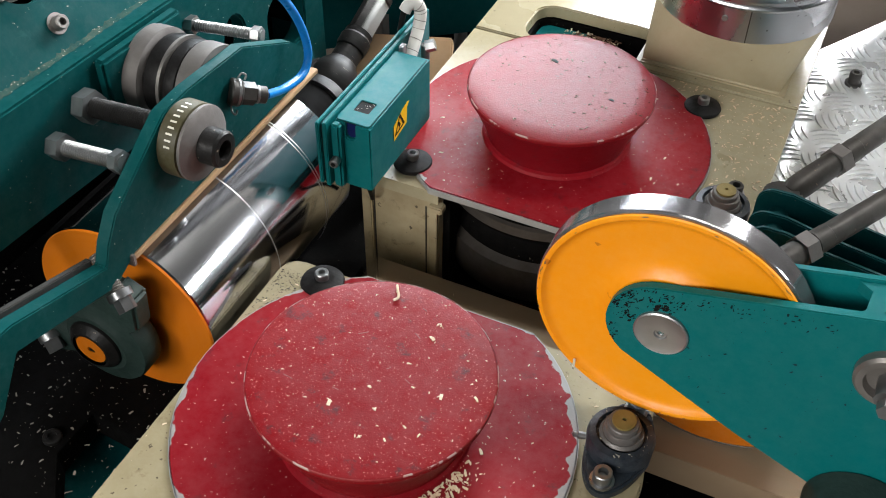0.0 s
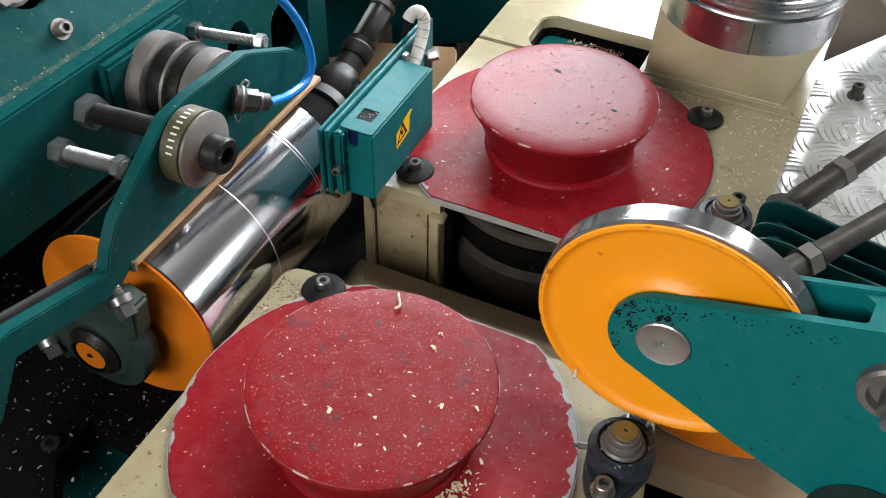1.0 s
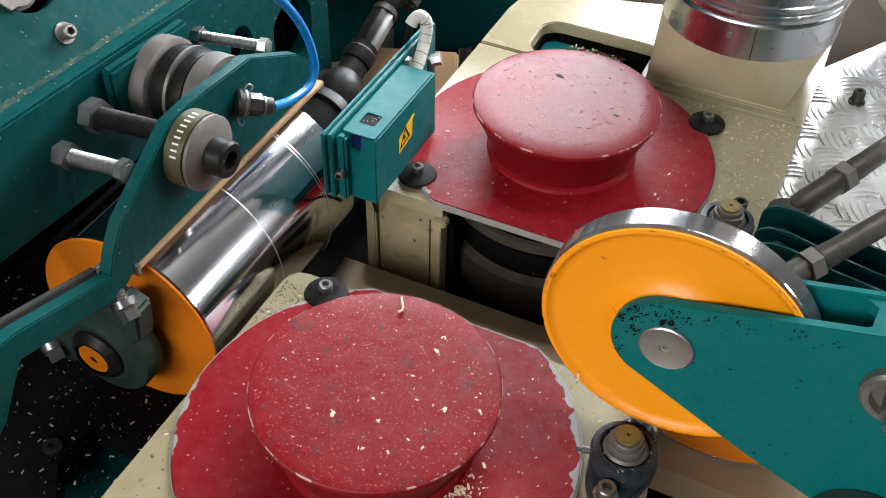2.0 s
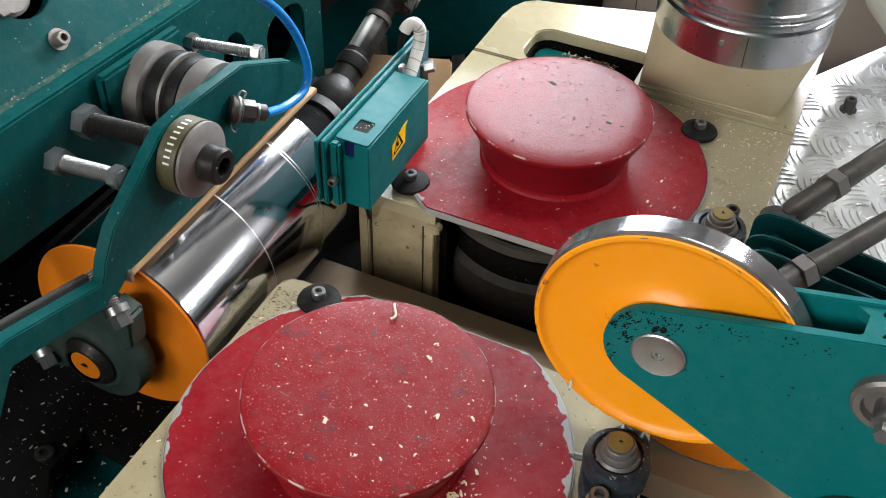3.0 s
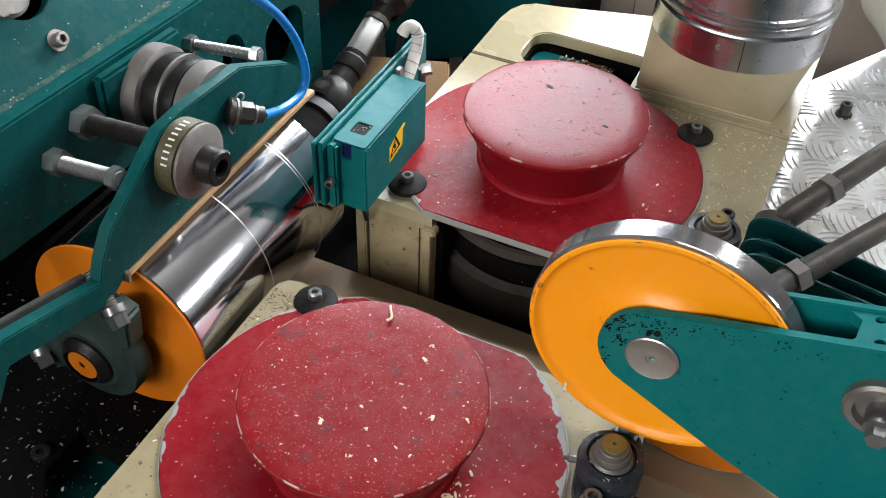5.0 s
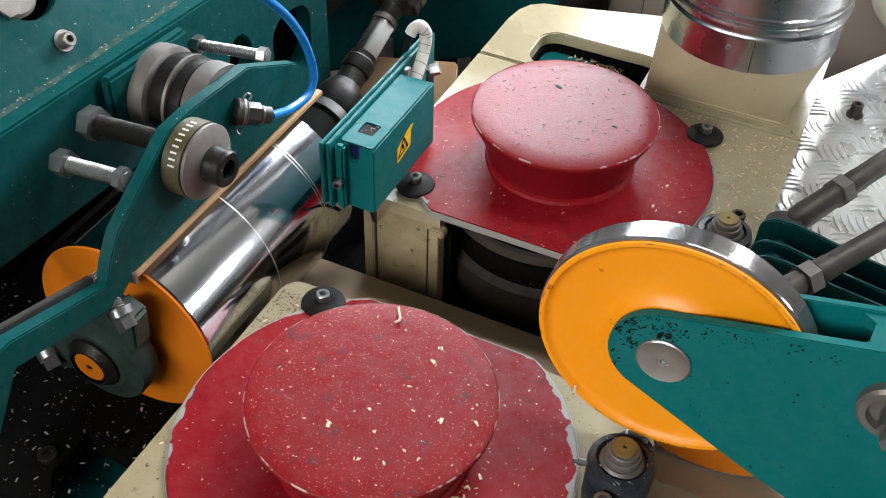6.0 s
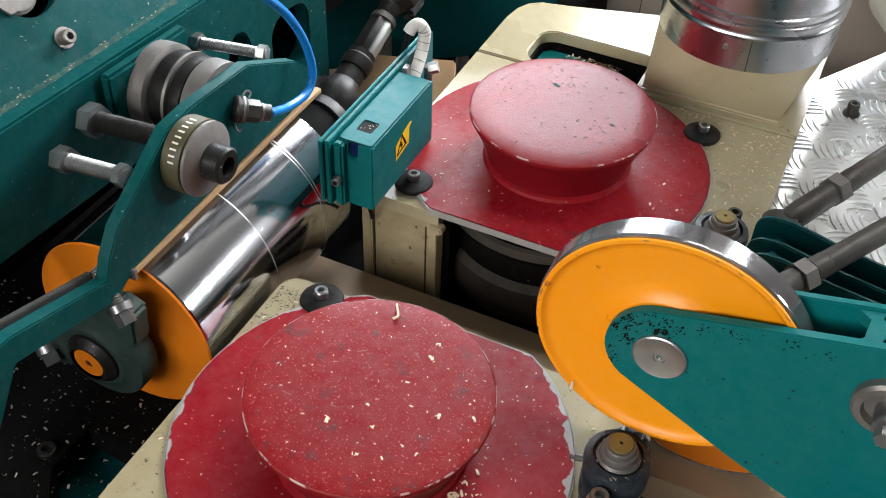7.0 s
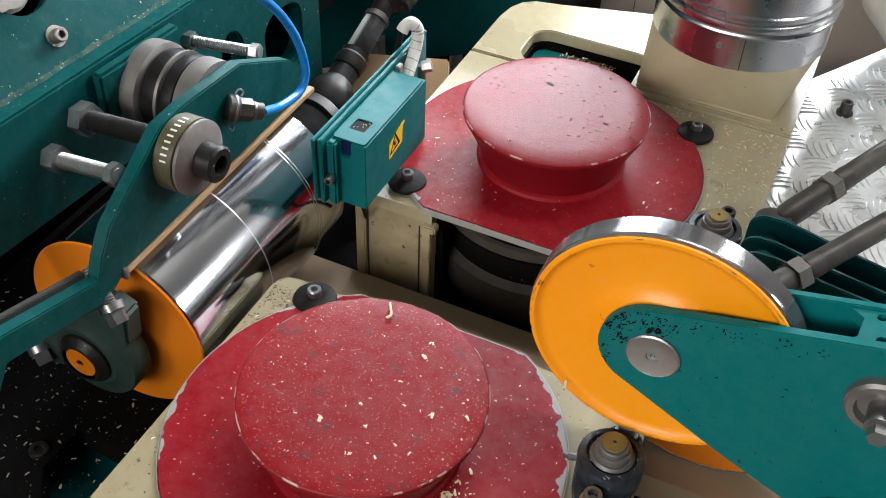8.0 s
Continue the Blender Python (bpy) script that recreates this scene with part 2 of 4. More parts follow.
DUST = material("grey_green_dust", (0.06, 0.085, 0.07), 0.9, 0, (0.01, 0.055, 0.052), 60, 0.35, 300, 0.5, (0.35, 0.33, 0.27), 330, 0.66, gloss=0.05)
SHEET = material("cut_steel_edge", (0.42, 0.41, 0.40), 0.45, 0.3, (0.30, 0.29, 0.28), 60, 0.8, 500, 0.1)
FABRIC = material("white_filter_cloth", (0.62, 0.61, 0.58), 0.85, 0, (0.5, 0.49, 0.46), 14, 0.9, 700, 0.5, gloss=0.1)
PULLEY = material("stained_turned_steel", (0.46, 0.46, 0.47), 0.14, 0.8, (0.14, 0.13, 0.13), 15, 0.45, 700, 0.03, (0.5, 0.45, 0.4), 60, 0.72)
RIMSTEEL = material("turned_steel", (0.50, 0.50, 0.51), 0.10, 0.75, (0.40, 0.40, 0.41), 30, 0.9, 700, 0.0)
ROOF = material("dark_hall_roof", (0.10, 0.10, 0.10), 0.8, 0, (0.07, 0.07, 0.07), 1.0, 0.9, 50, 0.2)
CUTTER = material("dark_polished_ring", (0.10, 0.088, 0.078), 0.4, 0.5, (0.06, 0.053, 0.047), 30, 0.8, 300, 0.05)
BRUSHED = material("brushed_steel", (0.5, 0.5, 0.5), 0.42, 0.9, (0.36, 0.36, 0.36), 60, 0.8, 900, 0.1)
SCRAPE = material("scraped_primer", (0.30, 0.12, 0.11), 0.6, 0, (0.2, 0.05, 0.05), 80, 0.8, 300, 0.1)
BROWN = material("brown_panel", (0.50, 0.42, 0.35), 0.6, 0, (0.44, 0.36, 0.30), 5, 0.9, 200, 0.1)
SHAFT = half_grey("half_grey_tube")

# ---- building helpers ----
PLACE = {}


def thing(name, label, category, m=None, group="", kind=""):
    """An Empty that carries the parts of one thing."""
    ob = new(name)
    ob.empty_display_size = 0.02
    PLACE[ob] = m or Matrix()
    ob.matrix_world = PLACE[ob]
    return tagged(ob, label, category, group, kind)


def part(name, bm, mat, parent, label="", local=False, smooth=30):
    """Links a bmesh as one mesh under a thing or a part. Its coordinates are the world's, or the thing's own where local is set."""
    if not local:
        bm.transform(PLACE[parent].inverted())
    bmesh.ops.recalc_face_normals(bm, faces=bm.faces)
    mesh = bpy.data.meshes.new(name)
    for f in bm.faces:
        f.smooth = True
    for e in bm.edges:
        e.smooth = len(e.link_faces) == 2 and e.calc_face_angle(0) < radians(smooth)
    bm.to_mesh(mesh)
    bm.free()
    mesh.materials.append(mat)
    ob = new(name, mesh)
    ob.parent = parent
    PLACE[ob] = PLACE[parent]
    return tagged(ob, label)


def structure(name, bm, mat, label, category):
    bmesh.ops.recalc_face_normals(bm, faces=bm.faces)
    mesh = bpy.data.meshes.new(name)
    bm.to_mesh(mesh)
    bm.free()
    mesh.materials.append(mat)
    ob = new(name, mesh)
    PLACE[ob] = Matrix()
    return tagged(ob, label, category, kind="structure")


def bevel(bm, width, segments=2, angle=35):
    if width:
        edges = [e for e in bm.edges if len(e.link_faces) == 2 and e.calc_face_angle(0) > radians(angle)]
        bmesh.ops.bevel(bm, geom=edges, offset=width, segments=segments, affect="EDGES", clamp_overlap=True)
    return bm


def box(x0, x1, y0, y1, z0, z1, width=0.0):
    bm = bmesh.new()
    bmesh.ops.create_cube(bm, size=1, matrix=Matrix.LocRotScale(((x0 + x1) / 2, (y0 + y1) / 2, (z0 + z1) / 2), None, (abs(x1 - x0), abs(y1 - y0), abs(z1 - z0))))
    return bevel(bm, width)


def along(p, q):
    """A pose at p whose z points at q."""
    d = Vector(q) - Vector(p)
    return Matrix.Translation(p) @ d.to_track_quat("Z", "Y").to_matrix().to_4x4()


def lathe(profile, m=None, segments=40, close=True):
    """Turns (radius, height) pairs round z."""
    bm = bmesh.new()
    rings = []
    for r, z in profile:
        if r < 1e-6:
            rings.append([bm.verts.new((0, 0, z))])
        else:
            rings.append([bm.verts.new((r * math.cos(a), r * math.sin(a), z)) for a in (2 * math.pi * i / segments for i in range(segments))])
    for a, b in zip(rings, rings[1:]):
        for i in range(segments):
            j = (i + 1) % segments
            if len(a) == 1 and len(b) > 1:
                bm.faces.new((a[0], b[i], b[j]))
            elif len(b) == 1 and len(a) > 1:
                bm.faces.new((a[i], a[j], b[0]))
            elif len(a) > 1:
                bm.faces.new((a[i], a[j], b[j], b[i]))
    if close:
        for ring in (rings[0], rings[-1]):
            if len(ring) > 1:
                bm.faces.new(ring)
    if m:
        bm.transform(m)
    return bm


def rod(p, q, r, segments=24, chamfer=0.0):
    h = (Vector(q) - Vector(p)).length
    c = chamfer
    prof = [(r, 0), (r, h)] if not c else [(r - c, 0), (r, c), (r, h - c), (r - c, h)]
    return lathe(prof, along(p, q), segments)


def hexagon(p, q, across, chamfer=0.001):
    h = (Vector(q) - Vector(p)).length
    return bevel(lathe([(across / 1.732, 0), (across / 1.732, h)], along(p, q), 6), chamfer, 1)


def screw_shank(p, q, r, pitch):
    """A rod with ridges like a thread."""
    h = (Vector(q) - Vector(p)).length
    prof, z = [(r * 0.86, 0)], 0.0
    while z + pitch < h:
        prof += [(r, z + pitch * 0.35), (r, z + pitch * 0.5), (r * 0.86, z + pitch * 0.85)]
        z += pitch
    return lathe(prof + [(r * 0.86, h)], along(p, q), 20)


def tube(points, r, segments=14, ripple=0.0):
    """A round hose through smooth points, with ribs where ripple is set."""
    pts = [Vector(p) for p in points]
    way = []
    n = len(pts)
    steps = 14
    for i in range(n - 1):
        a, b, c, d = pts[max(i - 1, 0)], pts[i], pts[i + 1], pts[min(i + 2, n - 1)]
        for k in range(steps):
            t = k / steps
            way.append(0.5 * (2 * b + (c - a) * t + (2 * a - 5 * b + 4 * c - d) * t * t + (3 * b - a - 3 * c + d) * t ** 3))
    way.append(pts[-1])
    bm = bmesh.new()
    rings, side = [], None
    for i, p in enumerate(way):
        d = (way[min(i + 1, len(way) - 1)] - way[max(i - 1, 0)]).normalized()
        side = (side - d * side.dot(d)).normalized() if side else d.orthogonal().normalized()
        other = d.cross(side)
        rr = r * (1 - ripple * (i % 5 == 0))
        rings.append([bm.verts.new(p + rr * (math.cos(a) * side + math.sin(a) * other)) for a in (2 * math.pi * k / segments for k in range(segments))])
    for a, b in zip(rings, rings[1:]):
        for k in range(segments):
            bm.faces.new((a[k], a[(k + 1) % segments], b[(k + 1) % segments], b[k]))
    bm.faces.new(rings[0]), bm.faces.new(rings[-1])
    return bm


def plate(outline, holes, z0, z1, m=None, width=0.0):
    """A flat plate with an outline and holes, both lists of (x, y), between two heights."""
    bm = bmesh.new()
    edges = []
    for loop in (outline, *holes):
        vs = [bm.verts.new((x, y, z0)) for x, y in loop]
        edges += [bm.edges.new((vs[i], vs[(i + 1) % len(vs)])) for i in range(len(vs))]
    if holes:
        bmesh.ops.triangle_fill(bm, edges=edges, use_beauty=True, use_dissolve=False)
    else:
        bm.faces.new([e.verts[0] for e in edges])
    grown = bmesh.ops.extrude_face_region(bm, geom=list(bm.faces))
    bmesh.ops.translate(bm, verts=[v for v in grown["geom"] if isinstance(v, bmesh.types.BMVert)], vec=(0, 0, z1 - z0))
    bmesh.ops.recalc_face_normals(bm, faces=bm.faces)
    bevel(bm, width, 2)
    if m:
        bm.transform(m)
    return bm


def circle(x, y, r, n=24, a0=0.0, a1=360.0):
    k = n if a1 - a0 >= 360 else n - 1
    return [(x + r * math.cos(radians(a0 + (a1 - a0) * i / k)), y + r * math.sin(radians(a0 + (a1 - a0) * i / k))) for i in range(n)]


def rounded(x0, x1, y0, y1, r, n=6):
    return (circle(x1 - r, y1 - r, r, n, 0, 90) + circle(x0 + r, y1 - r, r, n, 90, 180)
            + circle(x0 + r, y0 + r, r, n, 180, 270) + circle(x1 - r, y0 + r, r, n, 270, 360))


def joined(*bms):
    out = bms[0]
    for b in bms[1:]:
        mesh = bpy.data.meshes.new("join")
        b.to_mesh(mesh)
        b.free()
        out.from_mesh(mesh)
        bpy.data.meshes.remove(mesh)
    return out


# plates that stand in a plane: local x, y become world y, z (for plates facing x) or x, z (for plates facing y)
FACE_X = Matrix(((0, 0, 1, 0), (1, 0, 0, 0), (0, 1, 0, 0), (0, 0, 0, 1)))
FACE_Y = Matrix(((1, 0, 0, 0), (0, 0, -1, 0), (0, 1, 0, 0), (0, 0, 0, 1)))


def socket_screw(name, at, r, h, mat, parent, up=(0, 0, 1)):
    """A socket head cap screw: a round head with a hexagonal well."""
    prof = [(r * 0.5, 0), (r, 0), (r, h * 0.88), (r * 0.88, h), (r * 0.52, h), (r * 0.48, h * 0.4), (0, h * 0.4)]
    q = Vector(at) + Vector(up) * h
    head = part(name, lathe(prof, along(at, q), 24), mat, parent)
    return head

# ---- the hall round the machine ----
structure("ground", box(-45, 45, -6, 3.6, -1.1, -1.0), CONCRETE, "grey concrete hall floor under the machine", "floor")
# Unseen walls and ceiling, added; their tones set what shiny parts reflect.
structure("wall_north", box(-45, 45, 3.6, 3.8, -1.0, 6.2), PLASTER, "plain pale plaster hall wall, unseen and assumed", "wall")
structure("wall_south", box(-45, 45, -6.2, -6.0, -1.0, 6.2), PLASTER, "plain pale plaster hall wall, unseen and assumed", "wall")
structure("wall_east", box(45, 45.2, -6, 3.6, -1.0, 6.2), PLASTER, "plain pale plaster hall wall, unseen and assumed", "wall")
structure("wall_west", box(-45.2, -45, -6, 3.6, -1.0, 6.2), PLASTER, "plain pale plaster hall wall, unseen and assumed", "wall")
structure("ceiling", box(-45.2, 45.2, -6.2, 3.8, 6.2, 6.4), ROOF, "plain hall ceiling, unseen, dark to keep reflections down", "ceiling")


# ---- cream machine blocks ----
def front_block():
    t = thing("machine_block", "cream-painted steel machine block dusted with wood chips", "machine frame", pose(0, -0.2, -1.0))
    out = [(-0.195, 0.186), (-0.208, 0.183), (-0.217, 0.175), (-0.22, 0.162), (-0.22, -0.75), (0.285, -0.75), (0.285, 0.05), (0.262, 0.186)]
    part("top_plate", plate(out, [], -0.028, -0.008, None, 0.002), FRONT_CREAM, t, "cream plate with oily stains at its corner")
    part("housing", box(-0.212, 0.265, -0.74, 0.178, -1.0, -0.028), CREAM_DIRTY, t)
    return t


def back_block():
    t = thing("machine_block", "cream-painted steel machine block with an open cutter chamber", "machine frame", pose(0, 0.6, -1.0))
    arc = [(x, y) for x, y in circle(0, 0.56, 0.19, 40, -55.0, 235.0)][::-1]
    out = [(-0.222, 0.774), (-0.222, 0.374), (-0.1, 0.374), *arc, (0.13, 0.374), (0.300, 0.374), (0.302, 0.774)]
    part("top_plate", plate(out, [], -0.028, -0.008, None, 0.0), CREAM, t)
    rear = [(-0.222, 0.778), (0.302, 0.778), (0.302, 1.25), (0.015, 1.03), (-0.14, 0.985), (-0.185, 0.975), (-0.205, 0.96), (-0.217, 0.935), (-0.222, 0.90)]
    window = rounded(-0.148, 0.056, 0.79, 0.893, 0.03)
    part("rear_plate", plate(rear, [window], -0.028, -0.006, None, 0.002), CREAM, t, "cream plate with a rounded chip opening")
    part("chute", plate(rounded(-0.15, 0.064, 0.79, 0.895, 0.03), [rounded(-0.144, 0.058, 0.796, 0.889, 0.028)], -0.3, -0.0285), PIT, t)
    part("chute_flap", box(-0.143, -0.062, 0.80, 0.888, -0.05, -0.040, 0.002), TEAL_WORN_LIT, t, "teal flap inside the opening")
    part("side_panel", box(-0.205, -0.104, 0.383, 0.40, -0.6, -0.028, 0.002), CREAM_DIRTY, t, "grimy cream panel beside the cutter opening")
    part("side_post", box(-0.222, -0.206, 0.377, 0.41, -0.6, -0.028, 0.002), CREAM_DIRTY, t)
    part("side_post", box(-0.116, -0.104, 0.377, 0.3825, -0.6, -0.03, 0.001), CREAM_DIRTY, t)
    part("lip", box(-0.112, -0.092, 0.366, 0.3825, -0.040, -0.0285, 0.002), CREAM_DIRTY, t, "folded cream lip")
    part("edge_strip", box(-0.1235, -0.1215, 0.3812, 0.3828, -0.6, -0.045, 0.0006), GRIME, t, "dark gap beside the post")
    part("edge_strip", box(-0.2052, -0.2030, 0.3812, 0.3828, -0.6, -0.03, 0.0006), GRIME, t, "dark gap beside the post")
    # The PIT walls and leg carry the chamber's shade in their colour.
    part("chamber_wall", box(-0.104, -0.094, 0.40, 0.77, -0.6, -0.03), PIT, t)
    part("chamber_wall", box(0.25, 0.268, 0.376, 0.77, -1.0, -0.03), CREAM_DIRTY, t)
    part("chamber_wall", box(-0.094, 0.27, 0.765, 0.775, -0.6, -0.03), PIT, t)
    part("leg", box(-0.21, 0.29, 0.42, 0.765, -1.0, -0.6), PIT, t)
    return t


front_block()
back_block()


# ---- red spindle covers ----
def spindle_cover(y, flat, label, top_mat, base_mat):
    t = thing("spindle_cover", label, "spindle cover", pose(0, y, -0.008))
    s = 1 if flat > y else -1
    cut = abs(flat - y)
    half = math.degrees(math.acos(cut / 0.2187))
    ring = circle(0, 0, 0.2187, 56, 90 + half, 450 - half) if s > 0 else circle(0, 0, 0.2187, 56, -90 + half, 270 - half)
    part("base_plate", plate([(x, y + v) for x, v in ring], [], -0.008, 0.0, None, 0.0012), base_mat, t, "round red plate, paint flaked to bare steel at the edge")
    low = -0.0084 if s > 0 else -0.0115
    part("steel_edge", plate([(x * 1.004, y + v * 1.004) for x, v in ring], [], low, -0.0012), SHEET, t, "bare steel edge")
    prof = [(0.0, 0.0852), (0.06, 0.085), (0.10, 0.0846), (0.124, 0.084), (0.1285, 0.0828), (0.130, 0.0805), (0.1300, 0.076), (0.1285, 0.0735), (0.119, 0.055), (0.109, 0.032), (0.103, 0.016), (0.1005, 0.008), (0.1005, 0.001)]
    cap = part("cap", lathe(prof, pose(0, y, 0), 72, False), top_mat, t, "domed red cap with a worn rim")
    part("rim_wear", lathe([(0.1290, 0.08285), (0.1300, 0.0822), (0.1303, 0.0806)], pose(0, y, 0), 72, False), RIM, cap, "paint worn off along the rim")
    weld = lathe([(0.1008, 0.007), (0.105, 0.005), (0.107, 0.0005)], pose(0, y, 0), 72, False)
    part("weld_bead", weld, base_mat, t)
    return t


spindle_cover(0.0, 0.190, "red-painted round spindle cover strewn with wood chips", RED_CAP, RED)
spindle_cover(0.56, 0.373, "glossy red round spindle cover with a flared cap", RED_SHEEN, RED_REAR)


def cutter_head():
    t = thing("cutter_head", "dark steel cutter head inside the chamber", "cutter head", pose(0, 0.56, -0.6))
    c = pose(0, 0.56, 0)
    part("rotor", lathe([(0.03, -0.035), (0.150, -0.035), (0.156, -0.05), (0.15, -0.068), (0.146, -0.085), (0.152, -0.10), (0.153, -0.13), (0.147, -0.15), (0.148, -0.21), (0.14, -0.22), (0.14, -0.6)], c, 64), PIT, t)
    part("upper_ring", lathe([(0.15, -0.046), (0.161, -0.050), (0.162, -0.064), (0.15, -0.072)], c, 64), CUTTER, t, "dark polished ring")
    part("lower_ring", lathe([(0.15, -0.115), (0.164, -0.125), (0.167, -0.16), (0.158, -0.19), (0.146, -0.20)], c, 64), CUTTER, t, "dark polished ring")
    return t


cutter_head()


# ---- clamp screws and bearings on the blocks ----
def clamp_screw(x, y, label):
    t = thing("clamp_screw", label, "clamp screw", pose(x, y, -0.004), "clamp screws on the blocks")
    part("washer", lathe([(0.0, 0), (0.0265, 0), (0.0275, 0.003), (0.026, 0.006), (0.016, 0.010), (0.012, 0.0105), (0, 0.0105)], pose(x, y, -0.004), 36), RUBBER, t, "black dished washer")
    socket_screw("screw", (x, y, 0.006), 0.0085, 0.010, ZINC, t)
    return t


clamp_screw(-0.155, 0.158, "black dished washer with a bright socket screw")
clamp_screw(-0.157, 0.413, "black dished washer with a bright socket screw")
clamp_screw(0.173, 0.713, "black dished washer with a dusty socket screw")


def flange_bearing(x, y, turn, label):
    m = pose(x, y, -0.008, 0, 0, turn)
    t = thing("flange_bearing", label, "bearing", m, "flange bearings")
    out = []
    for a in range(0, 360, 10):
        c, s = math.cos(radians(a)), math.sin(radians(a))
        out.append((0.034 * c + 0.0 * s, 0.034 * s + (0.030 if s > 0 else -0.030) * abs(s) ** 1.5))
    part("flange", plate(out, [], 0.0, 0.014, None, 0.003), NAVY, t, local=True)
    part("housing", lathe([(0.0345, 0.0), (0.036, 0.03), (0.034, 0.036), (0.027, 0.038), (0.0265, 0.031), (0.0, 0.031)], None, 40), NAVY, t, local=True)
    part("inner_ring", lathe([(0.0235, 0.03), (0.0235, 0.036), (0.021, 0.039), (0.0, 0.039)], None, 36), CUP, t, local=True)
    part("collar", lathe([(0.0195, 0.036), (0.0195, 0.046), (0.0185, 0.048), (0.0165, 0.0485), (0.0165, 0.0535), (0.0155, 0.055), (0.0, 0.055)], None, 36), CUP, t, "dusty grey locking collar", local=True)
    part("spindle_end", lathe([(0.0125, 0.055), (0.0125, 0.058), (0.0022, 0.0585), (0.002, 0.054), (0.0, 0.054)], None, 30), BRASS, t, "dull brass-coloured shaft end", local=True)
    for s in (-1, 1):
        part("bolt_washer", lathe([(0.0, 0.014), (0.013, 0.014), (0.013, 0.017), (0.0, 0.017)], pose(0, s * 0.050, 0), 24), STEEL, t, local=True)
        prof = [(0.010, 0.017), (0.010, 0.029), (0.009, 0.030), (0.0055, 0.030), (0.005, 0.022), (0, 0.022)]
        part("bolt", lathe(prof, pose(0, s * 0.050, 0), 24), ZINC if y < 0.3 else DARK, t, local=True)
    part("grease_nipple", lathe([(0.004, 0), (0.004, 0.008), (0.0025, 0.009), (0.003, 0.013), (0, 0.015)], along((-0.034, -0.012, 0.022), (-0.05, -0.018, 0.024)), 12), ZINC, t, local=True)
    return t


flange_bearing(0.249, 0.078, -3, "blue-black two-bolt flange bearing with a brass-coloured shaft end")
flange_bearing(0.256, 0.48, -8, "dusty dark two-bolt flange bearing with a brass-coloured shaft end")


# ---- boards running through ----
BOARD_SPEED, BOARD_LENGTH, BOARD_GAP_TIME = 3.95, 3.02, 0.993
BOARD_START = [1.33 + BOARD_GAP_TIME * k for k in range(-1, 8)]
boards = []
for start in BOARD_START:
    t = thing("board", "sawn spruce board running through the machine", "board", pose(0, 0.283, -0.2), "boards in the feed")
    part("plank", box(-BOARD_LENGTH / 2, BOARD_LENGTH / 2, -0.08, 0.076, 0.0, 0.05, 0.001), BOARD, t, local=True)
    boards.append(t)


def machine_bed():
    t = thing("machine_bed", "near-black steel machine bed, shade put into its colour, littered with shavings", "machine bed", pose(-0.5, 0.2, -1.0))
    # The frame's shade on the bed is put into the plates' near-black.
    part("bed_plate", box(-1.6, -0.226, 0.19, 0.376, -0.26, -0.2), PIT, t)
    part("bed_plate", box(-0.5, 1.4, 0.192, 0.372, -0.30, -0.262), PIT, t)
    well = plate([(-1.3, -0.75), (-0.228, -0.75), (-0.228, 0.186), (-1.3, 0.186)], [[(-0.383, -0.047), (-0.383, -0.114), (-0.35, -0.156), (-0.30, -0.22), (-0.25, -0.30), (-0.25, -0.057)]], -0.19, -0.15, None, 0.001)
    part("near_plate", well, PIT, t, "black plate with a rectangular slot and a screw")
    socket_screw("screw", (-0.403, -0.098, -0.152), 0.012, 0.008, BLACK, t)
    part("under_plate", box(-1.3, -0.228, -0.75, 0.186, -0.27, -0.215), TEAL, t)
    # Added panel: gives the drum's left side something dark to reflect.
    part("shade_panel", box(-0.68, -0.66, -0.75, 0.55, -0.151, 0.085), PIT, t, "near-black upright panel added to darken the roller's reflection")
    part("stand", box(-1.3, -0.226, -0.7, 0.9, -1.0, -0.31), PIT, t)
    return t


machine_bed()


# ---- top feed roller with its arm ----
ROLLER = (-0.356, 0.0, -0.024)


def feed_roller():
    t = thing("feed_roller", "polished chrome feed roller with orange painted ends", "feed roller", pose(*ROLLER))
    axis = Matrix.Rotation(radians(-90), 4, "X")
    part("drum", lathe([(0.1245, 0.032), (0.1257, 0.034), (0.1257, 0.362), (0.12, 0.366)], axis, 96), CHROME, t, local=True)
    for y in (0.178, 0.296, 0.301):
        part("turning_mark", lathe([(0.1257, y - 0.0008), (0.12574, y - 0.0007), (0.12574, y + 0.0007), (0.1257, y + 0.0008)], axis, 96, False), BRUSHED, t, "fine pale turning mark", local=True)
    part("end_face", lathe([(0.1245, 0.0318), (0.1235, 0.029), (0.06, 0.024), (0.04, 0.024), (0.0, 0.024)], axis, 64, False), ORANGE_DEEP, t, "orange painted roller end", local=True)
    part("journal", lathe([(0.022, -0.037), (0.0235, -0.035), (0.0235, 0.03)], axis, 32), BLACK, t, local=True)
    part("journal_end", lathe([(0.0205, -0.037), (0.0205, -0.0385), (0.0045, -0.0388), (0.004, -0.034), (0, -0.034)], axis, 32, False), ORANGE_DEEP, t, "orange dab on the shaft end", local=True)
    part("key_slot", box(-0.0015, 0.006, -0.0392, -0.0386, -0.0015, 0.0015), BLACK, t, local=True)
    part("end_flange", lathe([(0.085, 0.366), (0.085, 0.375), (0.052, 0.38), (0.046, 0.50), (0.03, 0.505), (0.03, 0.53)], axis, 48), PIT, t, local=True)
    part("end_ring", lathe([(0.046, 0.482), (0.052, 0.484), (0.052, 0.5), (0.0505, 0.504), (0.044, 0.506)], axis, 48), BLACK, t, "worn steel ring", local=True)
    for k in range(6):
        a = radians(60 * k)
